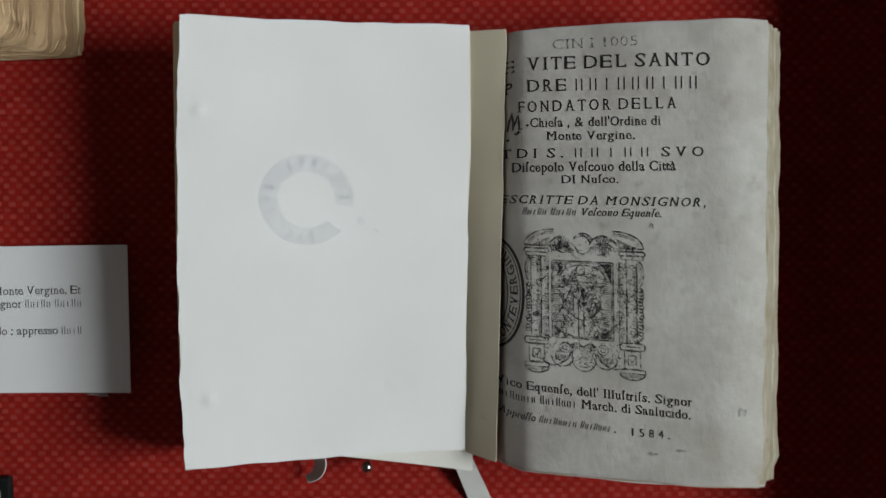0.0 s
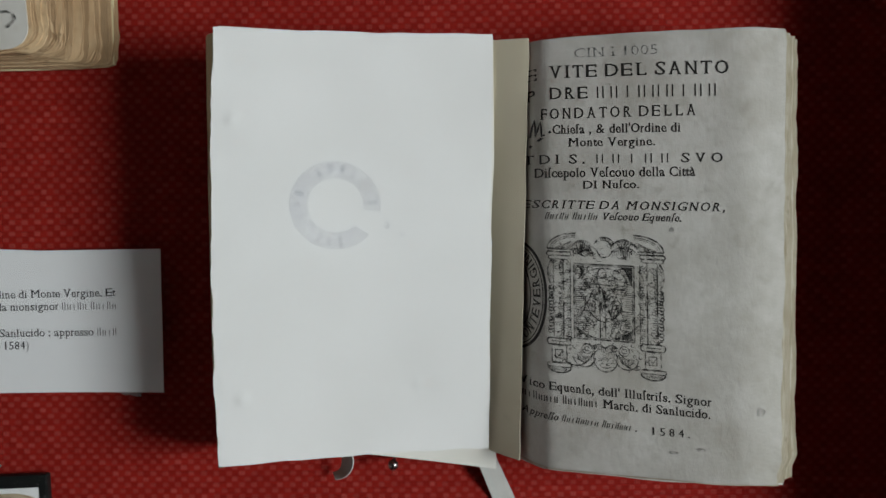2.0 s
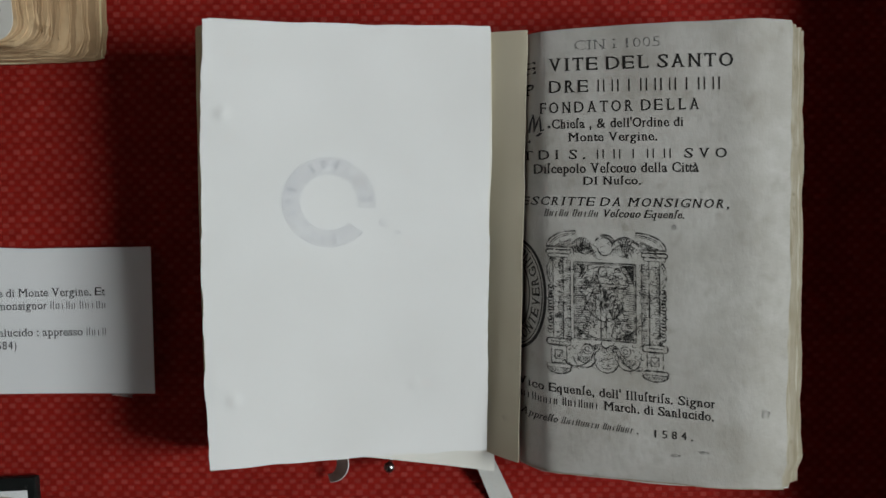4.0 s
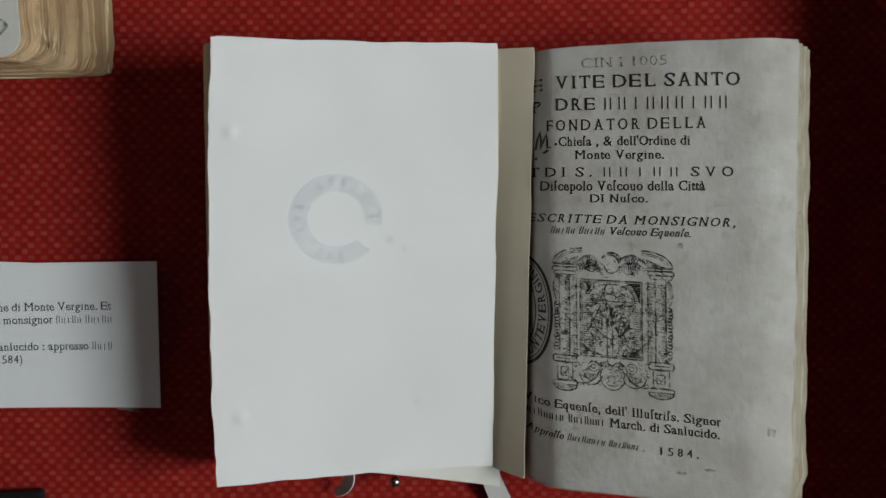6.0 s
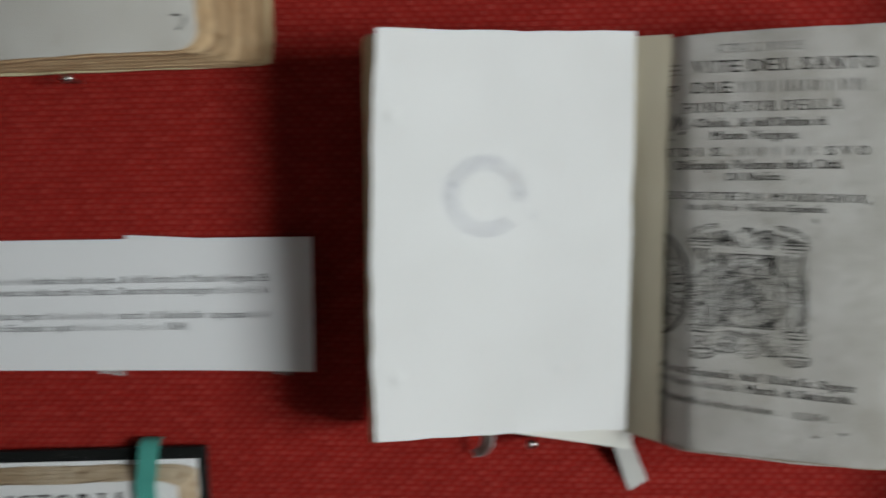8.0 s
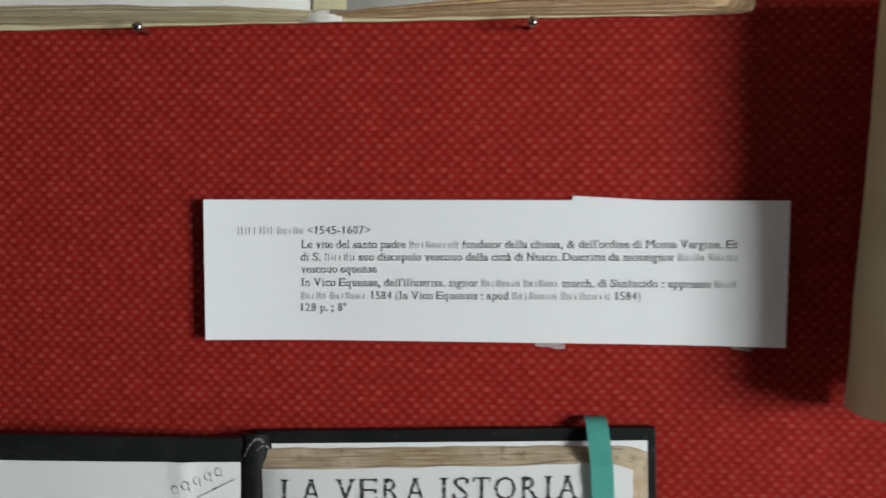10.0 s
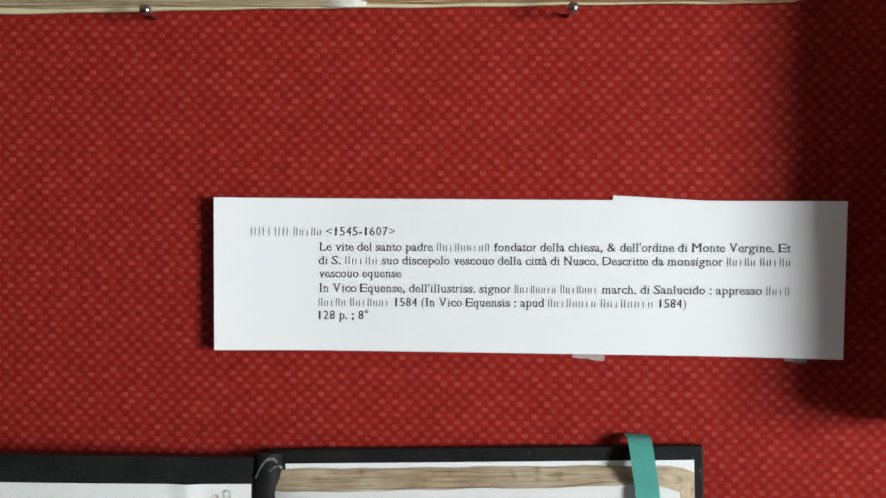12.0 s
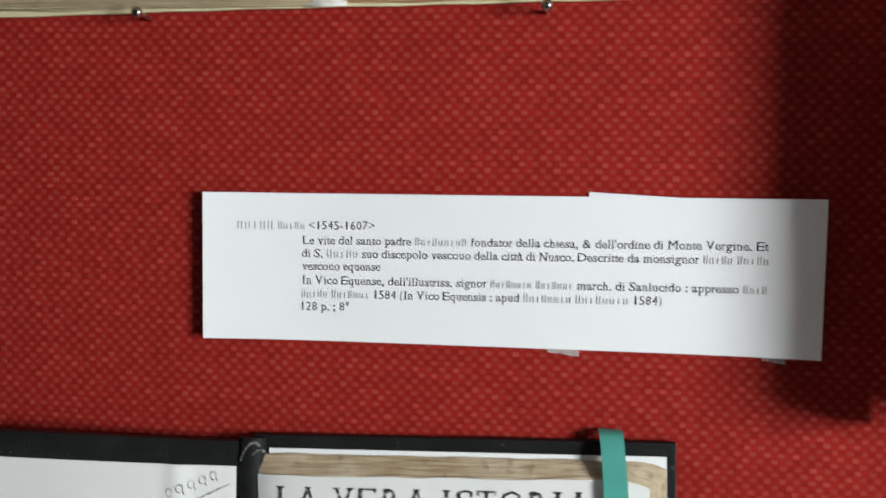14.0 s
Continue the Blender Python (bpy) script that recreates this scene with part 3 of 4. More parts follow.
# title page lettering
for tokens, x0, x1, y0, y1, cap, space, slant in (
    (("LE",), 219.6, 226.6, 72.7, 72.8, 3.9, 1.1, 0),
    (("VITE", "DEL", "SANTO"), 230.2, 281.8, 73.0, 71.4, 4.0, 1.18, 0),
    (("P",), 223.4, 226.0, 66.2, 66.3, 3.6, 1.1, 0),
    (("DRE", (9, 5.94, 1)), 230.3, 278.1, 66.3, 64.9, 3.8, 1.2, 0),
    (("FONDATOR", "DELLA"), 227.2, 272.5, 60.1, 59.3, 3.4, 1.35, 0),
    (("Chieſa", ",", "&", "dell'Ordine", "di"), 230.9, 268.1, 55.3, 54.5, 2.9, 1.0, 0),
    (("Monte", "Vergine."), 235.5, 260.8, 51.2, 50.6, 2.7, 1.0, 0),
    (("T",), 222.6, 225.4, 46.1, 46.1, 2.9, 1.0, 0),
    (("DI", "S.", (5, 3.67, 1), "SVO"), 227.0, 279.7, 46.0, 45.0, 2.9, 1.5, 0),
    (("Diſcepolo", "Veſcouo", "della", "Città"), 225.6, 272.0, 41.7, 41.0, 3.0, 1.0, 0),
    (("DI", "Nuſco."), 239.9, 256.1, 37.9, 37.7, 2.5, 1.0, 0),
    (("DESCRITTE", "DA", "MONSIGNOR,"), 218.6, 280.0, 32.3, 30.3, 2.6, 1.2, 0.25),
    (((5, 2.28), (5, 2.39), "Veſcouo", "Equenſe."), 228.3, 267.8, 28.6, 27.4, 2.3, 1.0, 0.3),
    (("Vico", "Equenſe,", "dell'", "Illuſtriſs.", "Signor"), 220.5, 275.4, -24.7, -27.6, 2.7, 1.0, 0),
    (((8, 3.33), (7, 3.0), "March.", "di", "Sanlucido."), 219.9, 275.0, -28.5, -31.3, 2.7, 1.0, 0),
    (("Appreſſo", (8, 3.83), (7, 3.06), "."), 221.1, 254.3, -33.9, -36.3, 2.2, 1.0, 0.3),
    (("1584.",), 258.8, 269.3, -37.0, -37.3, 2.3, 1.4, 0),
):
    printed("printed_line", tokens, x0, x1, y0, y1, cap, title_z, black_ink, title, space=space, slant=slant, gap=0.30, stress=0.018 if space > 1.05 else 0.024, thin=0.006)
printed("pencil_note", ("CIN", "I", "1005"), 237.8, 262.0, 79.0, 78.4, 3.0, title_z, pencil, title, stress=0.01)
part("pen_mark", *strokes([([(224.2, 51.6), (227.2, 53.8), (230.4, 56.2)], 0.75), ([(224.4, 54.6), (225.0, 58.0), (225.6, 60.2), (225.9, 57.4), (225.8, 54.6), (226.6, 57.2), (227.4, 59.4), (227.6, 57.0), (227.7, 54.8), (228.6, 55.2)], 0.6)], 0.6, title_z, 0.12), label_ink, title, "dark handwritten pen stroke")

# oval library stamp, half under the guard strip
oval = [(arc(219.6, 4.0, 8.8, 17.6, -100, 100, 40), 0.8), (arc(219.6, 4.0, 7.9, 16.5, -100, 100, 40), 0.25), (arc(219.6, 4.0, 4.4, 11.6, -100, 100, 40), 0.3)]
for i in range(30):
    yy = -7 + i * 0.72
    oval.append(([(219.8, yy), (221.6, yy + 1.2), (223.2, yy + 0.3)], 0.4))
part("oval_stamp", *strokes(oval, 0.3, title_z), black_ink, title, "black oval stamp")
vs, fs, wide = lettering(("MONTEVERGINE",), 0.0, 1.1)
curve = []
for x, y, layer in vs:
    a = radians(-85 + 155 * x / wide)
    r = 0.10 + y / CAP * 0.72
    rx, ry = 7.5 - 2.9 * r, 16.0 - 4.2 * r
    px, py = 219.6 + rx * math.cos(a), 4.0 + ry * math.sin(a)
    curve.append((px, py, title_z(px, py) + 0.1 + 0.004 * layer))
part("stamp_lettering", curve, fs, black_ink, title)

# woodcut: an architectural frame round a panel of hatching
rng = random.Random(9)
cut = []


def box_line(x0, y0, x1, y1, w=0.3):
    cut.append(([(x0, y0), (x1, y0)], w))
    cut.append(([(x1, y0), (x1, y1)], w))
    cut.append(([(x1, y1), (x0, y1)], w))
    cut.append(([(x0, y1), (x0, y0)], w))


def scribble(cx, cy, rx, ry, n, w=0.22):
    for _ in range(int(n * 1.3)):
        a, b = rng.uniform(0, 360), rng.uniform(50, 190)
        k = rng.uniform(0.2, 1.0)
        ox, oy = cx + rng.uniform(-0.4, 0.4) * rx, cy + rng.uniform(-0.4, 0.4) * ry
        cut.append((arc(ox, oy, rx * k * 0.75, ry * k * 0.75, a, a + b, 9), w * rng.uniform(0.5, 1.3)))


def line(x0, y0, x1, y1, w=0.25):
    mx, my = (x0 + x1) / 2 + rng.uniform(-0.12, 0.12), (y0 + y1) / 2 + rng.uniform(-0.12, 0.12)
    cut.append(([(x0, y0), (mx, my), (x1, y1)], w * rng.uniform(0.8, 1.2)))


def moulding(x0, x1, y0, y1, w=0.3):
    """A stack of two lines with rounded ends."""
    line(x0, y0, x1, y0, w)
    line(x0, y1, x1, y1, w)
    r = (y1 - y0) / 2
    cut.append((arc(x0, y0 + r, 0.6, r, 90, 270, 8), w))
    cut.append((arc(x1, y0 + r, 0.6, r, -90, 90, 8), w))


for s_x in (-1, 1):
    cx = 245.8 + s_x * 13.6
    inner = cx - s_x * 2.6
    # column with its shaded side, capital, base and panelled pedestal
    line(cx - 1.5, -9.4, cx - 1.5, 15.4, 0.3)
    line(cx + 1.4, -9.4, cx + 1.4, 15.4, 0.3)
    for i in range(46):
        y = -9.0 + i * 0.52
        line(cx + 0.2 + rng.uniform(-0.3, 0.5), y, cx + 1.4, y + rng.uniform(-0.2, 0.2), 0.17)
        line(inner + s_x * rng.uniform(0.0, 0.6), y, inner - s_x * 1.0, y + rng.uniform(-0.2, 0.2), 0.15)
    line(inner - s_x * 1.0, -9.4, inner - s_x * 1.0, 14.6, 0.2)
    moulding(cx - 2.4, cx + 2.6, 15.4, 16.5)
    moulding(cx - 2.9, cx + 3.1, 16.5, 17.7, 0.34)
    moulding(cx - 2.9, cx + 2.9, -11.4, -9.4, 0.34)
    line(cx - 2.3, -10.4, cx + 2.3, -10.4, 0.2)
    box_line(cx - 2.2, -16.9, cx + 2.2, -11.6, 0.3)
    box_line(cx - 1.2, -15.6, cx + 1.0, -13.0, 0.26)
    line(cx - 0.6, -14.4, cx - 0.1, -15.0, 0.3)
    line(cx - 0.1, -15.0, cx + 0.7, -13.6, 0.3)
    moulding(cx - 3.0, cx + 3.0, -18.3, -17.1, 0.32)
    cut.append((arc(cx, -18.4, 3.4, 1.7, 180, 360, 16), 0.4))
    for i in range(12):
        line(cx - 2.6 + i * 0.45, -18.6, cx - 2.4 + i * 0.45, -19.5, 0.16)
    # curved half pediment
    foot_x = cx + s_x * 3.3
    for r0, w in ((0.0, 0.42), (0.9, 0.26), (1.5, 0.2)):
        a0, a1 = (88, 180) if s_x < 0 else (0, 92)
        cut.append((arc(foot_x - s_x * 8.2, 18.6, 8.2 - r0, 5.0 - r0 * 0.8, a0, a1, 18), w))
    line(foot_x, 18.6, foot_x - s_x * 7.4, 18.6, 0.4)
    line(foot_x, 17.9, foot_x - s_x * 7.0, 17.9, 0.28)
    for i in range(14):
        line(foot_x - s_x * (2.4 + i * 0.34), 18.8, foot_x - s_x * (2.7 + i * 0.34), 19.2 + 0.16 * i, 0.17)
    # wing of curled feathers
    for i in range(9):
        fx, fy = 245.8 + s_x * (3.2 + i * 0.62), 18.2 + 2.2 * math.sin(0.5 + i * 0.28)
        cut.append((arc(fx, fy, 1.3, 1.9, 70 - s_x * 60, 70 - s_x * 60 + 170, 9), 0.26))
        cut.append((arc(fx, fy - 1.6, 1.0, 1.5, 40, 220, 8), 0.22))
    scribble(245.8 + s_x * 5.6, 18.0, 2.6, 2.2, 12, 0.2)
    # hanging ornament down the outer side
    outer = cx + s_x * 2.1
    cut.append((arc(outer - s_x * 0.4, 11.2, 1.5, 3.8, 90 - s_x * 90 - 80, 90 - s_x * 90 + 80, 16), 0.4))
    cut.append((arc(outer - s_x * 0.2, 11.2, 0.7, 2.6, 90 - s_x * 90 - 80, 90 - s_x * 90 + 80, 14), 0.22))
    for i in range(15):
        cut.append((arc(outer + s_x * rng.uniform(-0.2, 0.3), 6.4 - i * 0.98, 0.9, 0.62, 90 - s_x * 90 - 100, 90 - s_x * 90 + 100, 8), 0.34))
        line(outer - s_x * 0.5, 6.2 - i * 0.98, outer + s_x * 0.2, 6.0 - i * 0.98, 0.2)
    # scrolls and swag below the panel
    cut.append((arc(245.8 + s_x * 5.4, -12.0, 1.5, 1.5, 0, 360, 20), 0.26))
    cut.append((arc(245.8 + s_x * 5.4, -12.0, 0.7, 0.7, 0, 330, 12), 0.26))
    cut.append((arc(245.8 + s_x * 9.0, -11.0, 5.6, 6.4, 200 if s_x > 0 else 240, 300 if s_x > 0 else 340, 18), 0.34))
    cut.append((arc(245.8 + s_x * 6.2, -14.6, 3.2, 3.0, 180, 360, 18), 0.32))
    cut.append((arc(245.8 + s_x * 6.2, -14.4, 2.0, 1.8, 180, 360, 14), 0.2))
    for i in range(9):
        line(245.8 + s_x * (4.8 + i * 0.4), -14.2, 245.8 + s_x * (5.2 + i * 0.4), -15.8, 0.17)
    scribble(245.8 + s_x * 3.0, -11.6, 1.5, 1.2, 7, 0.2)
# plain ovals in the crest and at the foot
cut.append((arc(245.8, 19.2, 2.2, 2.7, 190, 350, 20), 0.3))
for i in range(13):
    cut.append((arc(245.8 + 2.3 * math.cos(radians(15 + i * 12.5)), 20.0 + 2.3 * math.sin(radians(15 + i * 12.5)), 0.6, 0.55, 0, 280, 8), 0.24))
cut.append((arc(245.8, -14.8, 3.5, 3.9, 150, 390, 28), 0.3))
cut.append((arc(245.8, -16.8, 1.7, 0.7, 200, 340, 10), 0.24))
for i in range(11):
    cut.append((arc(242.6 + i * 0.64, -11.6 + 0.5 * math.sin(i), 0.7, 0.8, 0, 250, 8), 0.24))
for _ in range(26):
    x, y = 245.8 + rng.uniform(-2.4, 2.4), -15.0 + rng.uniform(-2.4, 2.0)
    line(x, y, x + rng.uniform(0.3, 0.9), y + rng.uniform(-0.2, 0.2), 0.15)
# panel: hatched corners, an arch of drapery, a plain upright and crossbar
box_line(236.8, -9.0, 254.2, 14.2, 0.42)
box_line(237.3, -8.5, 253.7, 13.7, 0.16)
for i in range(34):
    y = -8.2 + i * 0.64
    reach = 2.2 + 2.0 * abs(math.sin(i * 0.21))
    line(237.3, y, 237.3 + reach * rng.uniform(0.6, 1.1), y + 0.2, 0.18)
    line(253.7, y, 253.7 - reach * rng.uniform(0.5, 1.1), y + 0.2, 0.18)
for i in range(16):
    line(237.5 + i * 0.16, 13.6 - i * 0.1, 239.8 - i * 0.1, 13.4 - i * 0.24, 0.26)
    line(250.6 + i * 0.2, 13.6, 251.6 + i * 0.13, 13.2 - i * 0.34, 0.26)
    line(237.5, -8.3 + i * 0.2, 243.0 - i * 0.3, -8.4 + i * 0.12, 0.2)
    line(253.6, -8.3 + i * 0.2, 248.4 + i * 0.28, -8.4 + i * 0.12, 0.2)
cut.append((arc(245.6, 8.6, 6.6, 4.6, 10, 170, 26), 0.34))
cut.append((arc(245.6, 6.0, 5.6, 9.4, 200, 340, 24), 0.24))
cut.append((arc(245.0, 11.6, 1.2, 1.5, 0, 360, 16), 0.36))
for q in (-0.8, 0.8):
    line(245.0 + q, 8.0, 245.2 + q, -8.4, 0.3)
for q in (0.0, 0.9):
    line(239.6, 7.2 + q, 251.6, 7.0 + q, 0.3)
for s_x in (-1, 1):
    for i in range(7):
        cut.append((arc(245.2 + s_x * (2.0 + 0.5 * i), 3.6 - 1.1 * i, 1.6, 3.0, 60 + s_x * 30, 200 + s_x * 30, 10), 0.24))
    scribble(245.2 + s_x * 3.4, 9.4, 2.0, 1.6, 10, 0.2)
    scribble(245.2 + s_x * 3.6, 1.0, 2.4, 5.0, 16, 0.18)
    scribble(245.2 + s_x * 5.2, -4.6, 2.4, 2.6, 9, 0.18)
scribble(245.2, 3.4, 1.6, 4.4, 18, 0.2)
# cutter's shading over the frame
for _ in range(420):
    y = rng.uniform(-18.5, 21.0)
    if y > 15.5 or y < -10.0:
        x = rng.uniform(230.5, 261.0)
    else:
        x = rng.choice((rng.uniform(230.2, 236.2), rng.uniform(255.2, 262.4)))
    cut.append((arc(x, y, rng.uniform(0.3, 0.9), rng.uniform(0.2, 0.7), rng.uniform(0, 180), rng.uniform(200, 330), 6), rng.uniform(0.12, 0.22)))
for _ in range(260):
    x, y = rng.uniform(237.6, 253.2), rng.uniform(-8.0, 13.0)
    cut.append((arc(x, y, rng.uniform(0.4, 1.4), rng.uniform(0.3, 1.0), rng.uniform(0, 180), rng.uniform(200, 300), 6), rng.uniform(0.12, 0.22)))
LEAN = math.tan(radians(2.4))
cut = [([(x, y - (x - 245.8) * LEAN) for x, y in path_points], 1.25 * w) for path_points, w in cut]
part("woodcut", *strokes(cut, 0.25, title_z), cut_ink, title, "printed architectural frame with a hatched panel")
for bx, by, sx, sy in ((289.2, -28.8, 1.3, 1.4), (264.5, -41.9, 1.2, 0.5), (272.1, -40.6, 1.3, 0.5), (265, 25, 0.8, 0.8)):
    spot(bx, by, sx, sy, title_z, pencil if by > 0 else smudge, title, 0.1)

# ---- large open book with tanned leaves, at the upper edge ----
UG = -58.5
folio = thing("open_book", (UG, 180, 0), "thick old open book with tanned leaves and vellum cover", "book")
UH = 205.0


def folio_top(side, x):
    """Height of the open pages over the distance from the gutter."""
    d = abs(x - UG)
    rise = 24.0 if side > 0 else 19.5
    return 6.0 + (rise - 6.0) * (1 - math.exp(-d / (42.0 if side > 0 else 30.0))) + (1.6 * math.sin(d / 42.0) if side > 0 else 0)


def folio_leaf(side, k, n):
    def fn(u, v):
        q = k / (n - 1)
        u, v = 1 - (1 - u) ** 2, v ** 2.4
        wide = (121.5 + 20.0 * q + 1.6 * math.sin(q * 9) if side > 0 else 146 + 6 * q) + wob(k * 3, side, 0.8, 1.9)
        d = u * wide
        low = ((81.9 + 3.4 * d / 127) if side > 0 else 81.6) - ((1.2 + 2.0 * d / 127) if side > 0 else 3.0) * q + (0.0 if side > 0 else 1.6 * (1 - d / 100) * 0.6)
        x = UG + side * ((1.0 if side > 0 else 3.4) + d)
        y = low + v * (UH - 2) + wob(k * 5, 2, 0.7, 0.7)
        r = 6.5 - 4.0 * q
        if side > 0 and wide - d < r:
            y += (r - math.sqrt(max(0.0, r * r - (r - wide + d) ** 2))) * (1 - v) ** 6
        if u > 0.98:
            x += wob(k, y, 0.07, 1.1) + wob(k * 5, y, 0.3, 0.4)
        if v < 0.01:
            y += wob(x, k * 2.0, 0.06, 0.6)
        z = 2.4 + (folio_top(side, x) - 2.4) * (1 - q) ** 1.0
        if side > 0:
            bent = math.exp(-((wide - d) / 13.0) ** 2 - ((y - low) / 11.0) ** 2) * (1 - 0.6 * q) * min(1.0, k / 7)
            z += bent * (1.2 + 2.2 * noise.noise(Vector((x * 0.16, y * 0.16, 1.3))))
            x += bent * wob(x + k, y, 0.2, 2.2)
            y += bent * wob(y, x + k, 0.2, 2.2)
        return x, y, z
    return fn


NF = 36
for side in (1, -1):
    for k in range(NF):
        f = folio_leaf(side, k, NF)
        g = f if side > 0 else (lambda u, v, f=f: f(1 - u, v))
        name = "page" if k == 0 else "leaf"
        page = part(name, *sheet(g, 30, 24, 0.5 if k else 0.4), (old_page if side > 0 else vellum_pale) if k == 0 else (tan_edges if side > 0 else khaki_edges), folio, "" if k else "grey aged page", True)
        if k == 0 and side < 0:
            left_page = page
        elif k == 0:
            right_page = page


def folio_cover(u, v):
    x = -216 + u * 300.2
    corner = max(0.0, x - 79.0)
    return x, 79.6 + v * UH + (0.03 * corner ** 2 + 0.12 * math.sin(x * 0.2)) * (1 - v) ** 20 + 2.6 * max(0.0, (x + 58) / 145) - 2.6 * max(0.0, (-x - 58) / 110), 2.2 + 0.5 * math.sin(x * 0.05) + (3.4 * ((x - 60) / 27) ** 2 * (1 - 0.5 * v) if x > 60 else 0)


part("cover", *sheet(folio_cover, 90, 20, 1.3), vellum, folio, "worn cream vellum cover", True)
# Added strip: the gutter's khaki shading put in as tan colour.
part("gutter_leaf", *sheet(lambda u, v: (-62.4 + u * 11.5, 82.2 + v * (UH - 4), 8.9 + 0.5 * math.sin(u * 2.6)), 6, 6, 0.4), vellum, folio, "tan leaf in the gutter")
part("spine_end", *sheet(lambda u, v: (-67.5 + u * 14, 79.6 + v * 8 - 0.6 * math.sin(u * 3.1), 8.0 + 1.6 * math.sin(math.pi * u) - 4.5 * (1 - v)), 10, 5, 1.0), vellum_pale, folio, "pale worn spine end", True)
over_l = lambda x, y: folio_top(-1, x)
over_r = lambda x, y: folio_top(1, x)
orn = []
for i in range(15):
    x = -149 + i * 5.0
    orn += [(arc(x + 1.0, 98.6, 1.1, 1.2, 20, 330, 10), 0.7), (arc(x + 3.0, 98.6, 1.0, 1.3, 200, 500, 10), 0.7), ([(x + 0.6, 97.6), (x + 2.1, 95.9), (x + 3.4, 97.8)], 0.6)]
part("ornament_row", *strokes(orn, 0.8, over_l, 0.5), cut_ink, left_page, "row of small printed ornaments")
lines = []
for r in range(12):
    y = 105.6 + r * 7.2
    x = -196.0
    while x < -78:
        w = rng.uniform(5, 15)
        lines.append(([(x, y), (x + w / 2, y), (x + w, y)], 2.2))
        x += w + 2.6
part("text_bars", *strokes(lines, 2.0, over_l, 0.5), cut_ink, left_page, "rows of printed text")
lines = []
for r in range(12):
    y = 105.4 + r * 7.2
    x = -46.0
    while x < 22:
        w = rng.uniform(5, 15)
        lines.append(([(x, y), (x + w / 2, y), (x + w, y)], 1.6))
        x += w + 3.0
part("text_bars", *strokes(lines, 2.0, over_r, 0.6), cut_ink, right_page, "rows of printed text")
part("pen_mark", *strokes([([(55.5, 96.2), (57.8, 96.5), (60.0, 95.8), (60.8, 94.2), (59.6, 92.6), (58.0, 91.4)], 0.8)], 0.8, over_r, 0.75), cut_ink, right_page, "dark bent pen stroke")

# ---- book in black boards, at the lower edge ----
black = thing("open_book", (-15, -160, 0), "open book in black boards with browned leaf edges", "book")
BH = 205.0
TILT2 = math.tan(radians(2.1))


def leaned(made):
    """Turns the right half of the book a little against the left."""
    return [(x - (y + 58.8) * TILT2, y + (x - 56.3) * TILT2, z) for x, y, z in made[0]], made[1]


part("back_board", *leaned(slab(-84, 56.3, -58.8 - BH, -58.8, 0.6, 3.8, 0.7)), black_cover, black, "black leathercloth board")
part("pastedown", *leaned(sheet(lambda u, v: (-78 + u * 131.2, -63.2 - BH + 7 + v * (BH - 7), 4.1), 4, 4, 0.2)), card_paper, black, "white endpaper")


def board_fn(u, v):
    x = -236 + u * 150.5
    z = 15.5 - 8.5 * u ** 2
    return x, -65.6 - BH + v * BH + 1.4 * (1 - u), z


part("front_board", *sheet(board_fn, 20, 6, 3.0), black_cover, black, "black leathercloth board", True)


def endpaper_fn(u, v):
    x = -228 + u * 140.0
    z = 15.5 - 8.5 * ((x + 236) / 150.5) ** 2 + 0.35 + 0.9 * math.exp(-((x + 108) / 3.0) ** 2)
    return x, -74.0 - BH + 14 + v * (BH - 14) + 0.5 * (1 - u), z


paper_l = part("endpaper", *sheet(endpaper_fn, 60, 6, 0.25), white_paper, black, "white endpaper", True)


def joint_fn(u, v):
    a = math.pi * u
    return -83.5 - 4.6 * math.cos(a), -64.6 - BH + 1 + v * (BH - 1) + 0.8 * math.sin(a), 4.0 + 4.6 * math.sin(a) ** 0.7


part("spine", *sheet(joint_fn, 16, 8, 1.2), black_cover, black, "rounded black spine", True)
part("worn_headcap", *sheet(lambda u, v: (-84.6 + 7 * u, -70.6 + 2.6 * math.sin(u * 2.4) + v * 0.7 - 3.0 * (1 - u) ** 2 + wob(u * 40, v, 0.3, 0.5), 8.1 + 0.4 * math.sin(3.1 * u)), 14, 3, 0.4), worn_edge, black, "scuffed white-worn head cap", True)
part("worn_headcap", *sheet(lambda u, v: (-86.5 + 7 * u, -68.6 + 3.2 * math.sin(u * 2.6) + v * 0.9 - 3.5 * (1 - u) ** 2, 8.3 + 0.5 * math.sin(3.1 * u)), 10, 4, 0.5), worn_edge, black, "scuffed white-worn head cap", True)


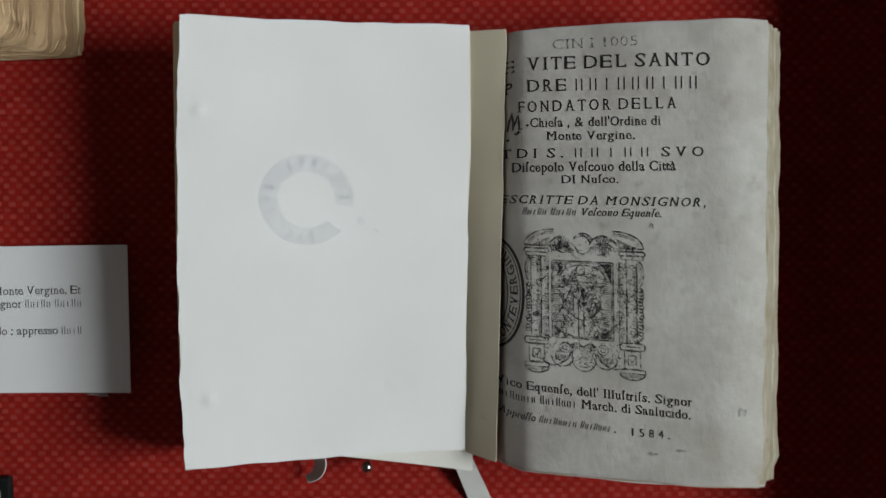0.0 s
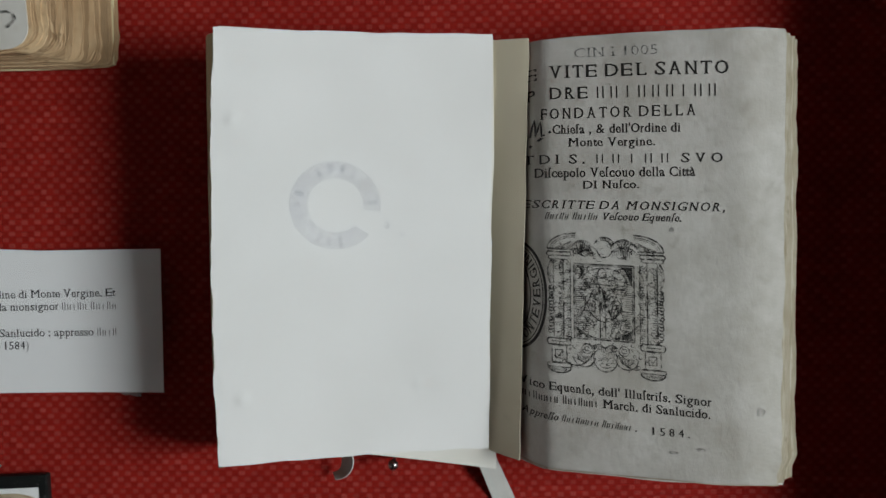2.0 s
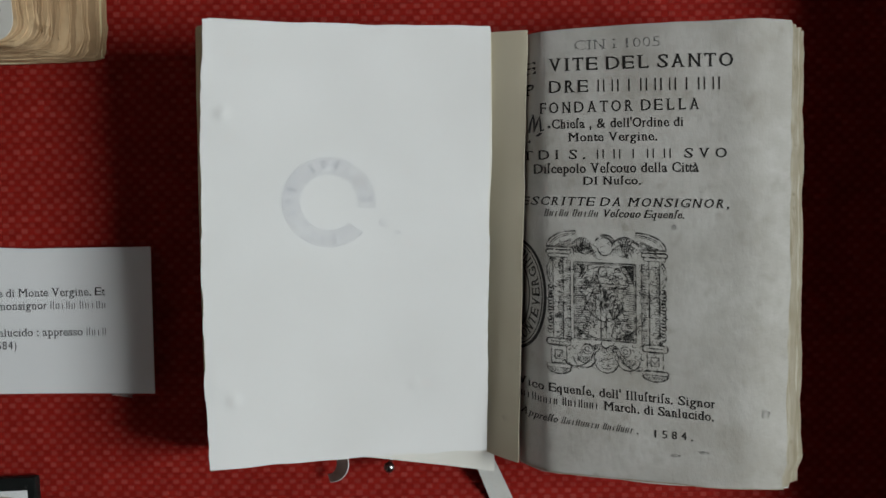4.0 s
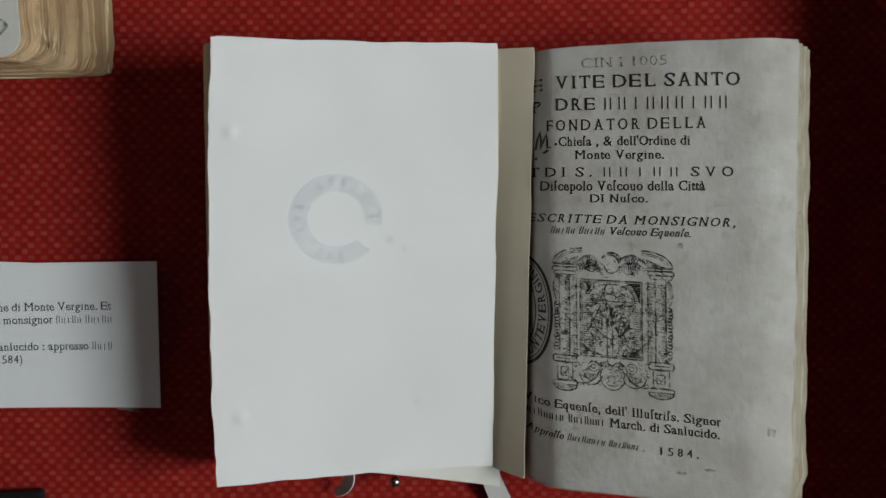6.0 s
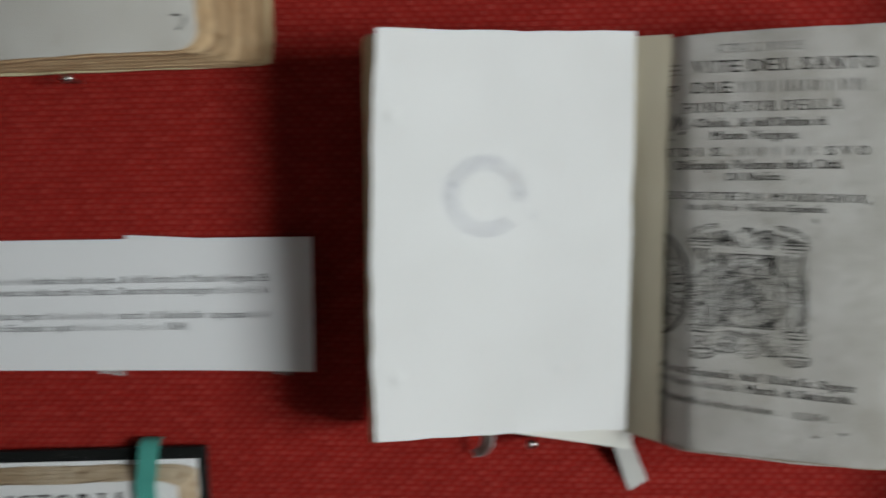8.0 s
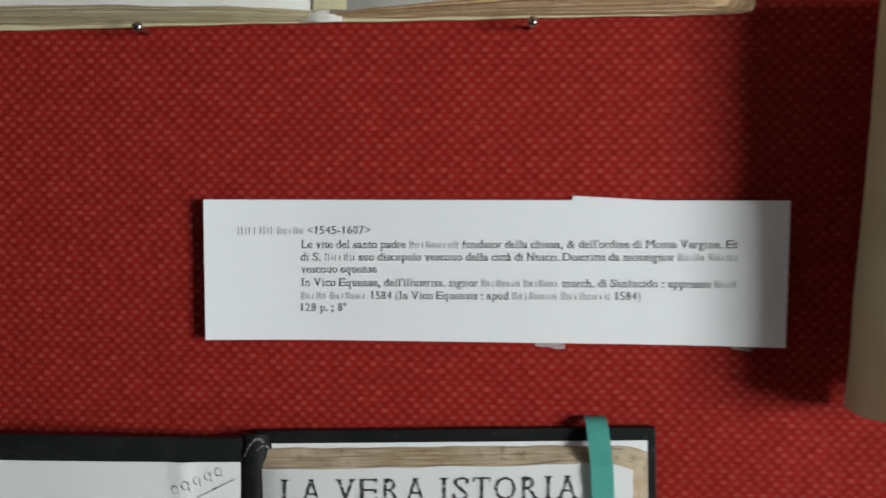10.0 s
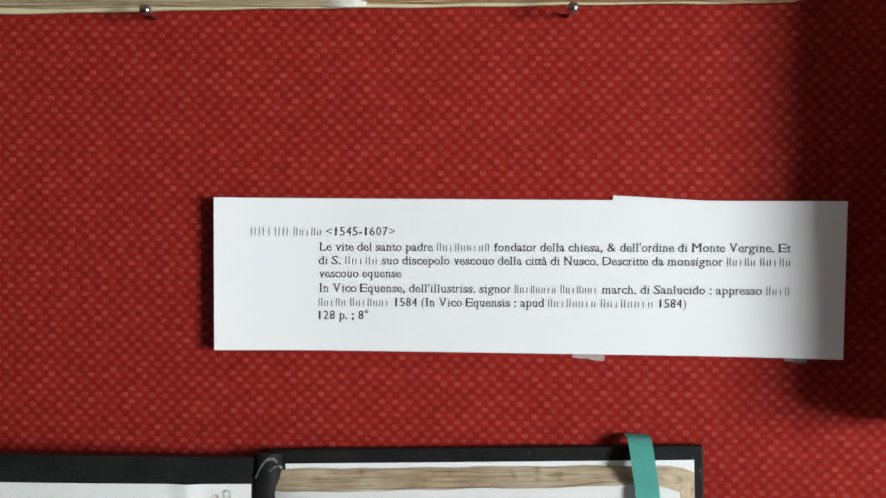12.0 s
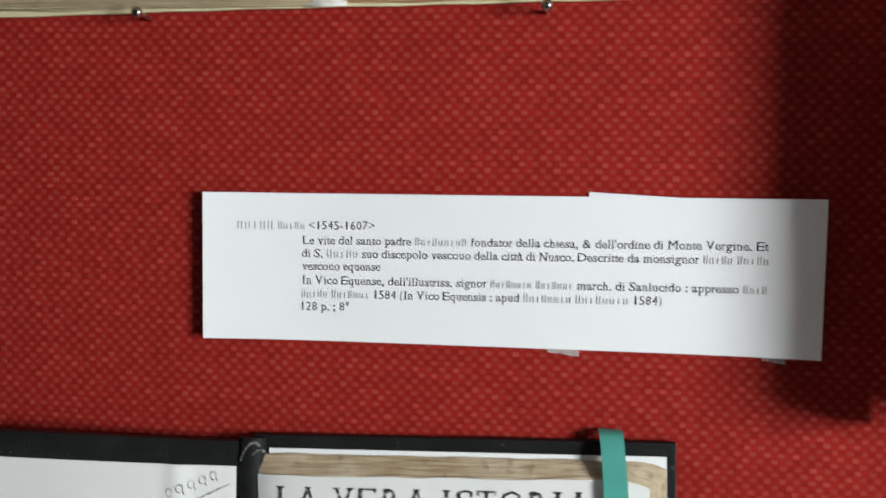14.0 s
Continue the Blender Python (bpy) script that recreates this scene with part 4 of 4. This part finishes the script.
def black_leaf(k, n):
    q = k / (n - 1)

    def fn(u, v):
        x0, x1 = -80.5 + wob(k, 2, 0.9, 0.5), 53.0 - 6.2 * q ** 1.4 + wob(k * 3, 5, 0.9, 0.7)
        x = x0 + u * (x1 - x0)
        top = -64.6 - 5.6 * q + 1.5 * (u - 0.5) * q + wob(k * 4, 8, 0.9, 0.3)
        y = top - BH + 16 + v * (BH - 16)
        if v > 0.98:
            y += wob(x, k * 4, 0.08, 0.6)
            y -= 2.4 * max(0.0, (u - 0.93) / 0.07) ** 2
        z = 4.7 + 6.2 * q - 2.6 * math.exp(-u * 22) * q - 1.2 * q * u ** 6
        return x, y, z
    return fn


NB = 22
for k in range(NB):
    sh = part("leaf" if k < NB - 1 else "title_page", *leaned(sheet(black_leaf(k, NB), 40, 14, 0.24)), brown_edges if k < NB - 1 else white_paper, black, "" if k < NB - 1 else "white printed title page", True)
over_b = lambda x, y: 10.9 - 2.6 * math.exp(-(x + 80.5) / 127 * 22) - 1.2 * max(0.0, (x + 80.5) / 127) ** 6
printed("printed_line", ("LA", "VERA", "ISTORIA"), -73.3, 29.6, -86.9, -82.3, 8.3, over_b, cut_ink, sh, space=1.12, lift=0.25, gap=0.3, stress=0.024)
over_e = lambda x, y: 15.5 - 8.5 * ((x + 236) / 150.5) ** 2 + 0.35 + 0.9 * math.exp(-((x + 108) / 3.0) ** 2)
hand = []
for i in range(5):
    x, y = -110.5 + i * 3.7, -84.5 + i * 1.55
    hand += [(arc(x, y + 1.0, 1.0, 1.4, 40, 300, 10), 0.35), ([(x + 1.0, y + 2.4), (x + 1.1, y), (x + 1.6, y - 1.0)], 0.35)]
hand.append(([(-110, -90.0), (-99, -84.5), (-90.2, -80.0)], 0.5))
part("pen_note", *strokes(hand, 0.35, over_e, 0.3), cut_ink, paper_l, "slanting handwritten note")


def ribbon_fn(u, v):
    w = 3.75 * (2 * v - 1)
    s = u * 60
    x = 35.4 + 0.062 * s + w + 0.5 * math.sin(u * 4)
    if u < 0.06:
        k = (0.06 - u) / 0.06
        return x, -57.0 + 0.6 * math.sin(k * 1.5), 4.6 - 3.6 * k
    d = s - 3.6
    return x, -57.0 - d, 4.6 + 8.0 * min(1.0, d / 14.0) ** 0.8 + 0.25 * math.sin(d * 0.5)


part("ribbon_marker", *sheet(lambda u, v: ribbon_fn(1 - u, v), 60, 6, 0.35), green_ribbon, black, "teal green satin ribbon", True)
